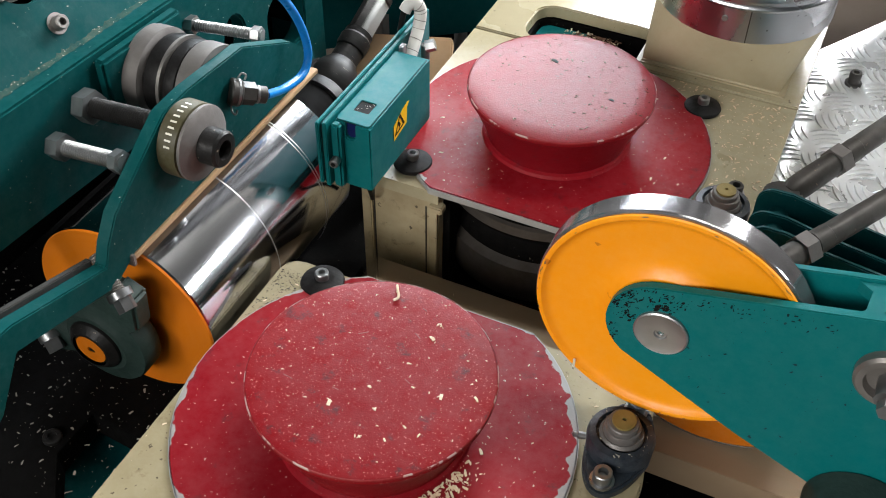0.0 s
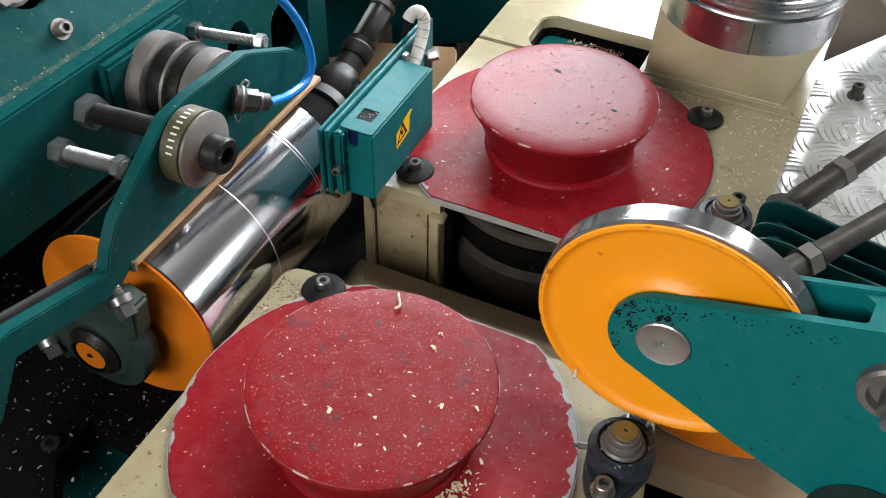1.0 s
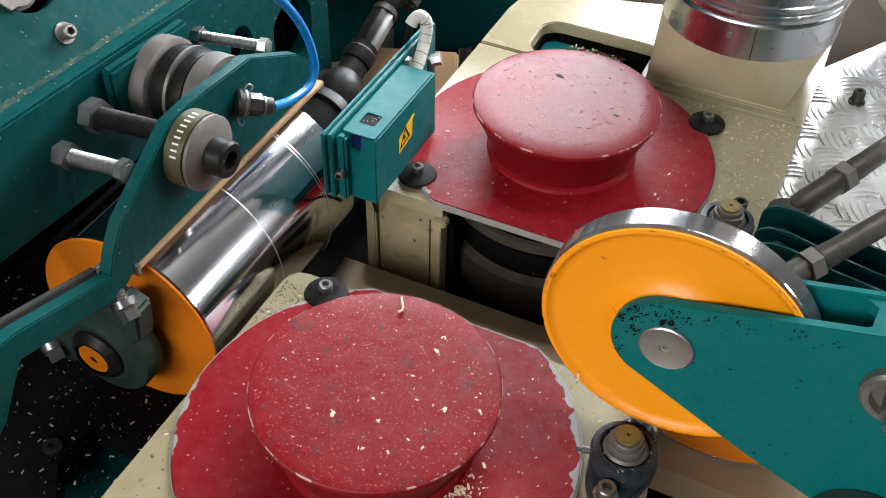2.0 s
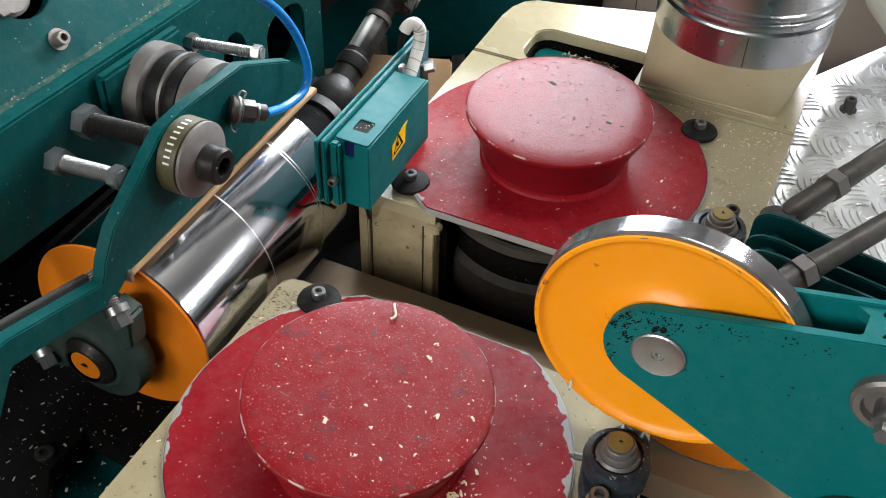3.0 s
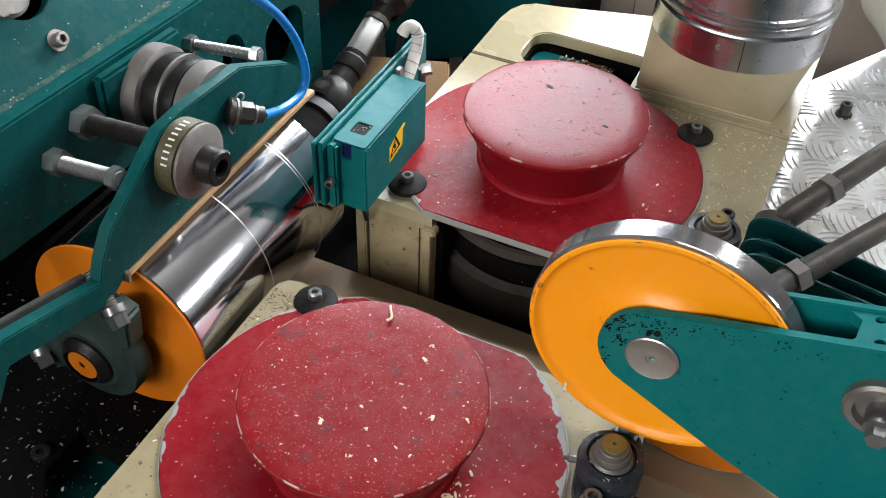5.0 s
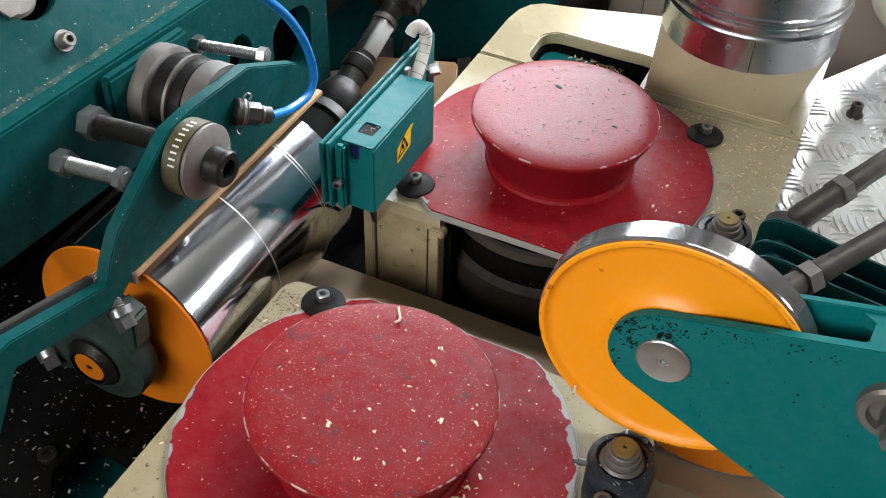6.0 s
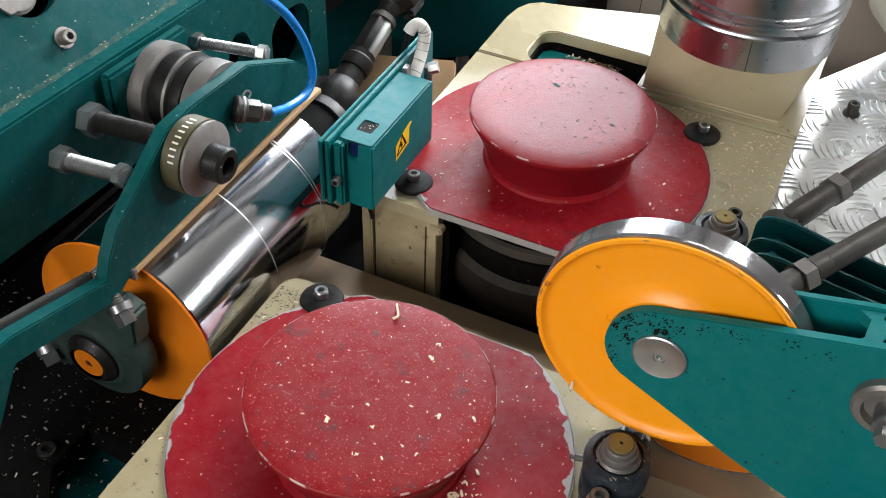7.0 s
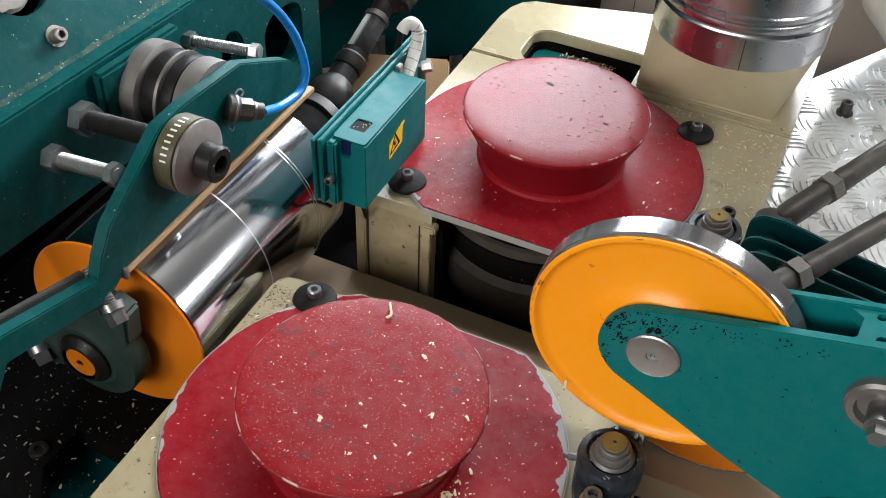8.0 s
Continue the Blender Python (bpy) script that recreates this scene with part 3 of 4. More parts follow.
        part("end_bolt", hexagon((0.068 * math.cos(a), 0.374, 0.068 * math.sin(a)), (0.068 * math.cos(a), 0.386, 0.068 * math.sin(a)), 0.016), ZINC, t, local=True)
    return t


roller = feed_roller()


NEAR_SPRING = along((-0.300, 0.124, 0.196), (-0.2, 0.124, 0.196))


def feed_arm():
    t = thing("roller_bracket", "teal steel arm holding the feed roller on rubber springs", "machine arm", pose(-0.31, 0.1, 0.1))
    out = [(-0.163, 0.132), (-0.202, 0.080), (-0.235, 0.06), (-0.235, 0.13), (-0.19, 0.168), (-0.157, 0.166), (-0.028, 0.126), (-0.018, 0.148), (0.003, 0.176), (0.106, 0.239), (0.152, 0.241), (0.258, 0.233), (0.358, 0.182), (0.414, 0.132), (0.389, 0.116), (0.014, 0.110), (-0.022, 0.092)]
    part("arm_plate", plate(out, [], -0.317, -0.300, FACE_X, 0.0015), TEAL_DUSTY, t)
    part("edge_strip", plate([(-0.19, 0.174), (-0.157, 0.172), (-0.03, 0.133), (-0.03, 0.118), (-0.157, 0.156), (-0.19, 0.158)], [], -0.3245, -0.3172, FACE_X, 0.001), DARK, t, "dark bare steel strip behind the arm")
    # wooden wiper strip along the drum
    part("wiper_strip", box(-0.316, -0.298, 0.012, 0.412, 0.1025, 0.1095, 0.001), WOOD, t, "pale wooden strip along the drum")
    part("clip", box(-0.318, -0.296, 0.006, 0.0115, 0.098, 0.114, 0.001), BARE, t)
    # pillow block
    hub = along((-0.356, -0.028, -0.024), (-0.356, 0.016, -0.024))
    housing = part("bearing_housing", lathe([(0.042, 0.0), (0.048, 0.004), (0.064, 0.006), (0.066, 0.010), (0.066, 0.034), (0.060, 0.040), (0.03, 0.040)], hub, 48), TEAL_DARK, t, "dark green cast bearing housing")
    part("seal", lathe([(0.0425, 0.003), (0.040, 0.002), (0.026, 0.006), (0.0, 0.006)], hub, 40, False), BLACK, housing)
    part("collar", lathe([(0.036, 0.006), (0.035, -0.004), (0.027, -0.012), (0.0238, -0.0125)], hub, 40, False), BLACK, housing)
    foot = [(-0.455, -0.057), (-0.40, 0.0), (-0.312, 0.082), (-0.285, 0.07), (-0.29, 0.02), (-0.40, -0.07), (-0.43, -0.082)]
    part("bearing_foot", plate(foot, [], 0.022, -0.006, FACE_Y, 0.004), TEAL_DARK, t, "dark green cast foot")
    for x, z in ((-0.293, 0.086), (-0.432, -0.05)):
        part("bolt_washer", rod((x - 0.004, -0.026, z + 0.004), (x + 0.002, -0.029, z - 0.002), 0.0142), ZINC, t)
        part("bolt", hexagon((x + 0.002, -0.029, z - 0.002), (x + 0.012, -0.0335, z - 0.012), 0.019), ZINC, t)
        part("bolt_shank", screw_shank((x - 0.04, -0.01, z + 0.03), (x - 0.003, -0.026, z + 0.003), 0.008, 0.003), BARE, t)
    # near rubber spring with its cap
    spring = part("spring", lathe([(0.040, 0.0), (0.044, 0.0015), (0.044, 0.024), (0.040, 0.0255)], NEAR_SPRING, 48), OLIVE, t, "olive spring disc with worn lettering")
    part("spring_cap", lathe([(0.0425, 0.0258), (0.0438, 0.027), (0.0438, 0.0305), (0.041, 0.032), (0.026, 0.035), (0.0235, 0.036)], NEAR_SPRING, 48), CUP, spring, "worn grey steel cap")
    part("socket_head", lathe([(0.0215, 0.034), (0.0215, 0.056), (0.019, 0.059), (0.0115, 0.059), (0.0105, 0.046), (0.0, 0.046)], NEAR_SPRING, 36), BLACK, spring, "dark socket screw head")
    for k in range(9):
        a = radians(80 + 9.6 * k)
        c = Matrix.Translation((-0.286, 0.124, 0.196)) @ Matrix.Rotation(a, 4, "X")
        bar = box(-0.0040, 0.0040, 0.0438, 0.0442, -0.0011, 0.0011)
        bar.transform(c)
        part("print_bar", bar, PRINT, spring)
    # far springs between arm and frame
    far = along((-0.417, 0.224, 0.190), (-0.3, 0.224, 0.190))
    mount = box(0.001, 0.018, 0.152, 0.288, 0.150, 0.2415, 0.004)
    mount.transform(Matrix.Translation((-0.445, 0.0, 0.0)) @ Matrix.Rotation(radians(-4.5), 4, "Z"))
    part("spring_mount", mount, TEAL_DUSTY, t, "thick teal pad with worn edges")
    for z0, z1 in ((0.026, 0.050), (0.053, 0.074)):
        part("rubber_disc", lathe([(0.044, z0), (0.050, z0 + 0.003), (0.052, (z0 + z1) / 2), (0.050, z1 - 0.003), (0.044, z1)], far, 48), RUBBER, t, "black rubber spring disc")
    part("spacer", lathe([(0.044, 0.049), (0.0535, 0.0495), (0.0535, 0.0535), (0.044, 0.054)], far, 48), BARE, t)
    part("spring_cup", lathe([(0.03, 0.0), (0.053, 0.0), (0.056, 0.003), (0.056, 0.024), (0.052, 0.026), (0.045, 0.027)], far, 48), CUP, t, "worn grey steel cup")
    part("spring_cup", lathe([(0.045, 0.0735), (0.052, 0.0745), (0.053, 0.078), (0.053, 0.100), (0.03, 0.1015)], far, 48), CUP, t, "worn grey steel cup")
    # long bolts
    for (p, q, r, mat, name) in (((-0.425, 0.114, 0.206), (-0.318, 0.106, 0.222), 0.012, BLACK, "black"), ((-0.425, 0.059, 0.187), (-0.318, 0.050, 0.206), 0.0095, ZINC, "bright"), ((-0.43, 0.312, 0.200), (-0.318, 0.324, 0.206), 0.0075, ZINC, "bright")):
        p, q = Vector(p), Vector(q)
        d = (q - p).normalized()
        bolt = part("adjusting_bolt", screw_shank(p, q, r, 0.0034), mat, t, name + " threaded bolt")
        part("bolt_head", hexagon(p + d * 0.002, p + d * 0.020, r * 2.9), ZINC, bolt)
        if mat is ZINC:
            part("lock_nut", hexagon(q - d * 0.012, q - d * 0.001, r * 2.5), ZINC, bolt)
    return t


arm = feed_arm()


def air_hose():
    t = thing("air_hose", "blue plastic air hose on a steel fitting", "hose", pose(-0.29, 0.22, 0.2))
    p, q = Vector((-0.298, 0.218, 0.196)), Vector((-0.268, 0.248, 0.181))
    part("fitting", joined(rod(p, p.lerp(q, 0.32), 0.0165, 24, 0.002), hexagon(p.lerp(q, 0.32), p.lerp(q, 0.68), 0.024), rod(p.lerp(q, 0.68), q, 0.0105, 24, 0.001)), DARK, t, "dark steel push-in fitting")
    part("fitting_ring", rod(p.lerp(q, 0.72), p.lerp(q, 0.79), 0.0112, 24, 0.0005), ZINC, t, "bright ring")
    part("fitting_ring", rod(p.lerp(q, 0.18), p.lerp(q, 0.25), 0.0171, 24, 0.0005), ZINC, t, "bright ring")
    part("lever", tube([(-0.292, 0.228, 0.208), (-0.288, 0.233, 0.215), (-0.285, 0.237, 0.211), (-0.286, 0.234, 0.206)], 0.0013), ZINC, t, "bent wire clip")
    part("lever", tube([(-0.294, 0.212, 0.182), (-0.290, 0.208, 0.176), (-0.287, 0.210, 0.172), (-0.287, 0.214, 0.176)], 0.0013), ZINC, t, "bent wire clip")
    part("hose", tube([q, (-0.27, 0.291, 0.163), (-0.27, 0.331, 0.158), (-0.27, 0.348, 0.173), (-0.27, 0.346, 0.203), (-0.27, 0.329, 0.245), (-0.27, 0.298, 0.291), (-0.27, 0.253, 0.338), (-0.29, 0.225, 0.372), (-0.325, 0.21, 0.372), (-0.36, 0.214, 0.345), (-0.395, 0.203, 0.330), (-0.43, 0.193, 0.328), (-0.464, 0.187, 0.338), (-0.52, 0.19, 0.37)], 0.0054), BLUE, t)
    return t


hose = air_hose()


def side_frame():
    t = thing("side_frame", "teal steel machine frame with dusty top", "machine frame", pose(-0.6, 0.2, -1.0))
    m = Matrix.Translation((-0.445, 0.0, 0.0)) @ Matrix.Rotation(radians(-4.5), 4, "Z")
    side = [(-0.6, 0.10), (-0.6, 0.247), (0.60, 0.247), (0.60, -0.10), (0.45, 0.02), (0.30, 0.09)]
    holes = [[(y * 0.45 + 0.397, z * 0.8 + 0.128) for y, z in circle(0, 0, 0.05, 20)], rounded(0.468, 0.552, 0.055, 0.150, 0.03)]
    part("side_plate", plate(side, holes, -0.026, 0.0, m @ FACE_X, 0.003), TEAL_DUSTY, t, "teal side plate with rounded openings")
    slope = m @ Matrix(((0, -0.5, 0.866, -0.0275), (1, 0, 0, 0), (0, 0.866, 0.5, 0.2475), (0, 0, 0, 1)))
    top = plate([(-0.6, -0.012), (0.60, -0.012), (0.60, 0.42), (-0.6, 0.42)], [circle(0.147, 0.101, 0.038, 32)], -0.014, 0.0, slope, 0.0012)
    part("upper_plate", top, TEAL_DUSTY, t, "steep teal plate above a dusty ledge")
    # ragged strip of dust lying in the ledge corner
    seam = bmesh.new()
    rnd = random.Random(8)
    ring = []
    for k in range(240):
        y = -0.3 + 0.0045 * k
        w, h = rnd.uniform(0.0025, 0.0045), rnd.uniform(0.0008, 0.0022)
        ring.append([seam.verts.new(m @ Vector((-0.0275 + a * w, y, 0.2472 + b * h))) for a, b in ((-1.0, 2.6), (-0.2, 1.2), (0.8, 0.5), (1.6, 0.0))])
    for a, b in zip(ring, ring[1:]):
        for i in range(3):
            seam.faces.new((a[i], a[i + 1], b[i + 1], b[i]))
    part("ledge_dust", seam, DUST, t, "grey dust in the corner of the ledge")
    # Near-black sheet added behind the openings for the shade inside.
    part("opening_backing", plate([(0.33, 0.0), (0.70, 0.0), (0.70, 0.235), (0.33, 0.235)], [], -0.09, -0.08, m @ FACE_X), PIT, t)
    part("stiffener", box(-0.52, -0.425, 0.575, 0.59, -0.1, 0.24, 0.002), TEAL, t)
    part("rear_beam", box(-0.90, -0.43, 0.56, 0.80, 0.06, 0.18, 0.004), PIT, t, "dark rear beam")
    part("front_beam", box(-0.90, -0.505, -0.56, -0.44, 0.11, 0.18, 0.004), TEAL, t)
    part("leg", box(-0.90, -0.84, 0.78, 0.94, -1.0, 0.236, 0.004), TEAL, t)
    part("leg", box(-0.90, -0.84, -0.58, -0.42, -1.0, 0.236, 0.004), TEAL, t)
    up = slope.to_3x3() @ Vector((0, 0, 1))
    base = slope @ Vector((0.1538, 0.0303, 0.0))
    part("bolt_washer", lathe([(0.0, 0.0), (0.0120, 0.0), (0.0125, 0.0018), (0.0, 0.002)], along(base, base + up), 28), BARE, t)
    socket_screw("screw", base + up * 0.0018, 0.0085, 0.012, BARE, t, up)
    pin = [slope @ Vector((0.136, 0.099, w)) for w in (-0.05, -0.004)]
    part("pin", screw_shank(pin[0], pin[1], 0.0275, 0.0034), BARE, t, "coarse threaded steel pin")
    nut = slope @ Vector((0.118, 0.092, -0.006))
    part("pin_nut", hexagon(nut, nut + up * 0.010, 0.026), BARE, t)
    # Same near-black backing, added behind the pin's hole.
    part("hole_backing", plate([(0.05, 0.03), (0.24, 0.03), (0.24, 0.19), (0.05, 0.19)], [], -0.056, -0.05, slope), PIT, t)
    return t


frame_left = side_frame()


# ---- cardan shaft ----
SHAFT_POSE = along((-0.353, 0.53, -0.002), (-0.350, 0.652, 0.047))


def drive_shaft():
    t = thing("drive_shaft", "greasy black telescopic cardan shaft", "drive shaft", SHAFT_POSE)
    part("yoke", lathe([(0.02, -0.02), (0.034, -0.012), (0.037, 0.008), (0.032, 0.026), (0.022, 0.04), (0.021, 0.07)], None, 32), BLACK, t, local=True)
    for s in (-1, 1):
        part("yoke_ear", box(0.029 * s - 0.012, 0.029 * s + 0.012, -0.014, 0.014, -0.012, 0.024, 0.005), BLACK, t, local=True)
    part("sleeve", lathe([(0.019, 0.060), (0.0235, 0.064), (0.0245, 0.070), (0.0245, 0.084), (0.022, 0.088), (0.0225, 0.096), (0.0185, 0.098)], None, 32), BLACK, t, local=True)
    part("tube", bevel(lathe([(0.0195, 0.097), (0.0205, 0.099), (0.0205, 0.160), (0.0195, 0.162)], None, 6), 0.003, 2), SHAFT, t, "six-sided tube, black with one side grey", local=True)
    part("collar", lathe([(0.016, 0.161), (0.021, 0.163), (0.021, 0.172), (0.017, 0.175)], None, 32), DARK, t, local=True)
    part("upper_joint", lathe([(0.015, 0.170), (0.017, 0.18), (0.018, 0.195), (0.024, 0.203), (0.032, 0.212), (0.034, 0.24), (0.027, 0.26), (0.027, 0.45)], None, 32), BLACK, t, local=True)
    for s in (-1, 1):
        part("upper_ear", box(0.030 * s - 0.009, 0.030 * s + 0.009, -0.014, 0.014, 0.200, 0.245, 0.005), BLACK, t, local=True)
        part("bearing_cup", rod((0.038 * s, 0, 0.228), (0.0415 * s, 0, 0.228), 0.0095, 20, 0.001), DARK, t, local=True)
        part("bearing_cup", rod((0.040 * s, 0, 0.006), (0.0425 * s, 0, 0.006), 0.0085, 20, 0.001), DARK, t, local=True)
    return t


shaft = drive_shaft()


def gearbox_stand():
    t = thing("gearbox", "dark machine housing behind the cardan shaft", "gearbox", pose(-0.4, 1.2, -1.0))
    part("housing", box(-0.62, -0.20, 1.06, 1.5, -1.0, 0.3, 0.02), PIT, t)
    return t


gearbox_stand()


def cross_beam():
    t = thing("cross_beam", "teal cross beam behind the chip chute", "beam", pose(-0.4, 0.9, -1.0))
    b = box(0, 0.455, 0, 0.03, -0.06, 0.26, 0.002)
    b.transform(Matrix.Translation((-0.55, 0.80, -0.10)) @ Matrix.Rotation(radians(38), 4, "Z"))
    part("web", b, TEAL, t)
    part("post", box(-0.50, -0.44, 0.86, 0.92, -1.0, -0.1), BARE, t)
    return t


cross_beam()


def timber_scrap():
    t = thing("wooden_slab", "rough pale wooden slab lying behind the shaft", "wood", pose(-0.33, 0.7, -0.12))
    b = box(-0.05, 0.105, -0.055, 0.05, -0.02, 0.02, 0.003)
    b.transform(pose(-0.335, 0.68, -0.06, 40, 0, 20))
    part("slab", b, WOOD, t)
    part("bracket", box(-0.36, -0.30, 0.66, 0.7, -1.0, -0.09), PIT, t)
    return t


timber_scrap()


def support_post():
    t = thing("support_post", "pale grey round steel post behind the cutter block", "post", pose(-0.345, 1.0, -1.0))
    part("pipe", rod((-0.345, 1.0, -1.0), (-0.345, 1.0, 0.0), 0.013, 24, 0.001), SHEET, t)
    part("foot", box(-0.368, -0.322, 0.977, 1.023, -1.0, -0.985, 0.002), DARK, t)
    part("clamp", box(-0.345, -0.300, 0.982, 1.018, -0.24, -0.21, 0.004), PIT, t, "black clamp block")
    return t


support_post()


# ---- sensor box ----
def sensor_box():
    t = thing("sensor_box", "teal plastic sensor box with a yellow warning sticker", "sensor box", pose(-0.185, 0.38, 0.05))
    corner = circle(-0.1595, 0.0465, 0.006, 6, 270, 360)
    shell = [(-0.2035, 0.0405), *corner, (-0.1535, 0.1395), (-0.2035, 0.1395)]
    body = part("body", plate(shell, [], -0.459, -0.2985, FACE_Y), TEAL_BOX, t)
    front = [(-0.2035, 0.0405), *corner, (-0.1535, 0.1395), (-0.1745, 0.1395), (-0.1750, 0.119), (-0.178, 0.116), (-0.1855, 0.116), (-0.1885, 0.119), (-0.1885, 0.1395), (-0.2035, 0.1395)]
    part("front_wall", plate([(x * 0.999, z) for x, z in front], [], -0.3003, -0.2905, FACE_Y, 0.0016), TEAL_BOX, body, "front wall with a rounded notch")
    part("front_window", box(-0.1890, -0.1745, 0.2960, 0.2983, 0.115, 0.1385, 0.0003), LENS, body, "dark blue window")
    lid = plate(rounded(-0.2015, -0.1560, 0.2935, 0.4565, 0.004), [rounded(-0.1905, -0.1690, 0.3165, 0.3400, 0.0025)], 0.1385, 0.1412, None, 0.0006)
    part("lid", lid, TEAL_BOX, body, "flat lid with a small window")
    part("lid_gasket", plate(rounded(-0.2022, -0.1553, 0.2928, 0.4572, 0.004), [rounded(-0.1985, -0.159, 0.2965, 0.453, 0.004)], 0.1390, 0.1397), RUBBER, body, "dark seam under the lid")
    part("window", box(-0.1915, -0.1680, 0.3155, 0.3410, 0.1396, 0.1399), INK, body, "small dark window")
    part("back_plate", box(-0.2105, -0.2042, 0.272, 0.566, 0.046, 0.1455, 0.0012), TEAL_BOX, t, "teal mounting plate")
    part("gasket", box(-0.2122, -0.2105, 0.274, 0.564, 0.05, 0.143), RUBBER, t)
    part("cover_plate", box(-0.2175, -0.2122, 0.268, 0.566, 0.052, 0.1465, 0.0012), TEAL_BOX, t)
    part("ear", box(-0.2035, -0.1900, 0.2790, 0.2908, 0.042, 0.1405, 0.003), TEAL_BOX, t, "screw lug")
    screw = part("ear_screw", rod((-0.1965, 0.2795, 0.088), (-0.1955, 0.2675, 0.088), 0.0062, 20, 0.001), ZINC, t)
    part("screw_socket", lathe([(0.0032, 0.0), (0.0032, 0.0006), (0.0, 0.0006)], along((-0.1955, 0.2675, 0.088), (-0.195, 0.25, 0.088)), 6), INK, screw)
    st = part("warning_sticker", plate([(0.352, 0.080), (0.388, 0.086), (0.390, 0.110), (0.397, 0.115), (0.392, 0.117), (0.378, 0.114), (0.352, 0.103)], [], -0.1533, -0.1528, FACE_X), YELLOW, t, "yellow triangular warning sticker with a curled corner")
    tri = plate([(0.353, 0.085), (0.382, 0.0905), (0.369, 0.113)], [[(0.3572, 0.0882), (0.3768, 0.0919), (0.3686, 0.1078)]], -0.1528, -0.1525, FACE_X)
    part("warning_triangle", tri, INK, st)
    part("warning_bolt", plate([(0.365, 0.101), (0.3695, 0.100), (0.368, 0.097), (0.3715, 0.096), (0.366, 0.0912), (0.3665, 0.095), (0.3635, 0.096)], [], -0.1528, -0.1525, FACE_X), INK, st)
    way = [(-0.190, 0.455, 0.108), (-0.192, 0.485, 0.127), (-0.195, 0.511, 0.147), (-0.197, 0.522, 0.166), (-0.200, 0.522, 0.175), (-0.206, 0.519, 0.180), (-0.212, 0.514, 0.176), (-0.215, 0.510, 0.169)]
    part("cable_sleeve", tube(way, 0.0086, 16, 0.0), WHITE, t, "white cable sleeve wound with tape")
    for k in range(7):
        a, b = Vector(way[1 + k // 2]), Vector(way[2 + k // 2])
        c, d = a.lerp(b, 0.5 * (k % 2)), (b - a).normalized()
        part("sleeve_ring", rod(c, c + (d + Vector((0.15, 0, 0.1))).normalized() * 0.0010, 0.0089, 18), BARE, t)
    part("cable", tube([(-0.2155, 0.5095, 0.171), (-0.222, 0.508, 0.13), (-0.224, 0.508, 0.06), (-0.224, 0.508, 0.03)], 0.0042), RUBBER, t)
    part("clip", box(-0.2, -0.1935, 0.4605, 0.472, 0.130, 0.1465, 0.001), ZINC, t)
    part("hinge", hexagon((-0.186, 0.515, 0.118), (-0.174, 0.520, 0.122), 0.015), ZINC, t)
    part("hinge_tube", rod((-0.186, 0.514, 0.122), (-0.187, 0.516, 0.085), 0.006, 18), CUP, t)
    part("bracket", box(-0.222, -0.18, 0.50, 0.512, -0.008, 0.05, 0.002), DARK, t)
    part("bearer", box(-0.217, -0.204, 0.50, 0.512, 0.03, 0.06), DARK, t)
    part("cable", tube([(-0.185, 0.31, 0.044), (-0.187, 0.312, 0.025), (-0.19, 0.34, 0.0), (-0.2, 0.37, -0.05)], 0.003), RUBBER, t)
    return t


sensor_box()


# ---- pressure wheel ----
WHEEL = (0.2632, 0.115, 0.164)


def pressure_wheel():
    t = thing("pressure_wheel", "orange dished pressure wheel with a bright steel rim", "wheel", pose(*WHEEL))
    axis = Matrix.Rotation(radians(-90), 4, "X")
    part("rim", lathe([(0.1305, 0.0005), (0.1343, 0.002), (0.1347, 0.004), (0.1347, 0.027), (0.133, 0.029), (0.10, 0.029)], axis, 112, False), PULLEY, t, "turned steel rim with dark stains", local=True, smooth=8)
    part("disc", lathe([(0.1312, 0.001), (0.1328, -0.0010), (0.1322, -0.0030), (0.1300, -0.0036), (0.1275, -0.0032), (0.1245, 0.0004), (0.1215, 0.0026), (0.117, 0.0034), (0.10, 0.0042), (0.076, 0.0065), (0.066, 0.004), (0.058, -0.003), (0.04, -0.004), (0.0, -0.004)], axis, 112, False), ORANGE, t, local=True)
    part("back", lathe([(0.128, 0.028), (0.0, 0.028)], axis, 64, False), STEEL, t, local=True)
    worn = bmesh.new()
    rnd = random.Random(77)
    for k in range(34):
        a, r0 = rnd.uniform(0, 6.283), 0.1300 + rnd.gauss(0.0006, 0.0007)
        w, h = rnd.uniform(0.001, 0.004) / r0, rnd.uniform(0.0003, 0.0007)
        v = [worn.verts.new((r * math.cos(b), -0.0039, r * math.sin(b))) for b, r in ((a - w, r0), (a, r0 - h), (a + w, r0), (a, r0 + h))]
        worn.faces.new(v)
    tagged(part("edge_wear", worn, CUP, t, "paint knocked off the lip", local=True), kind="stuff")
    mark = box(-0.0012, 0.0012, -0.0040, -0.0030, -0.006, 0.006)
    mark.transform(pose(-0.083, 0, -0.098))
    part("paint_mark", mark, PRINT, t, "short white paint tick", local=True)
    return t


wheel = pressure_wheel()


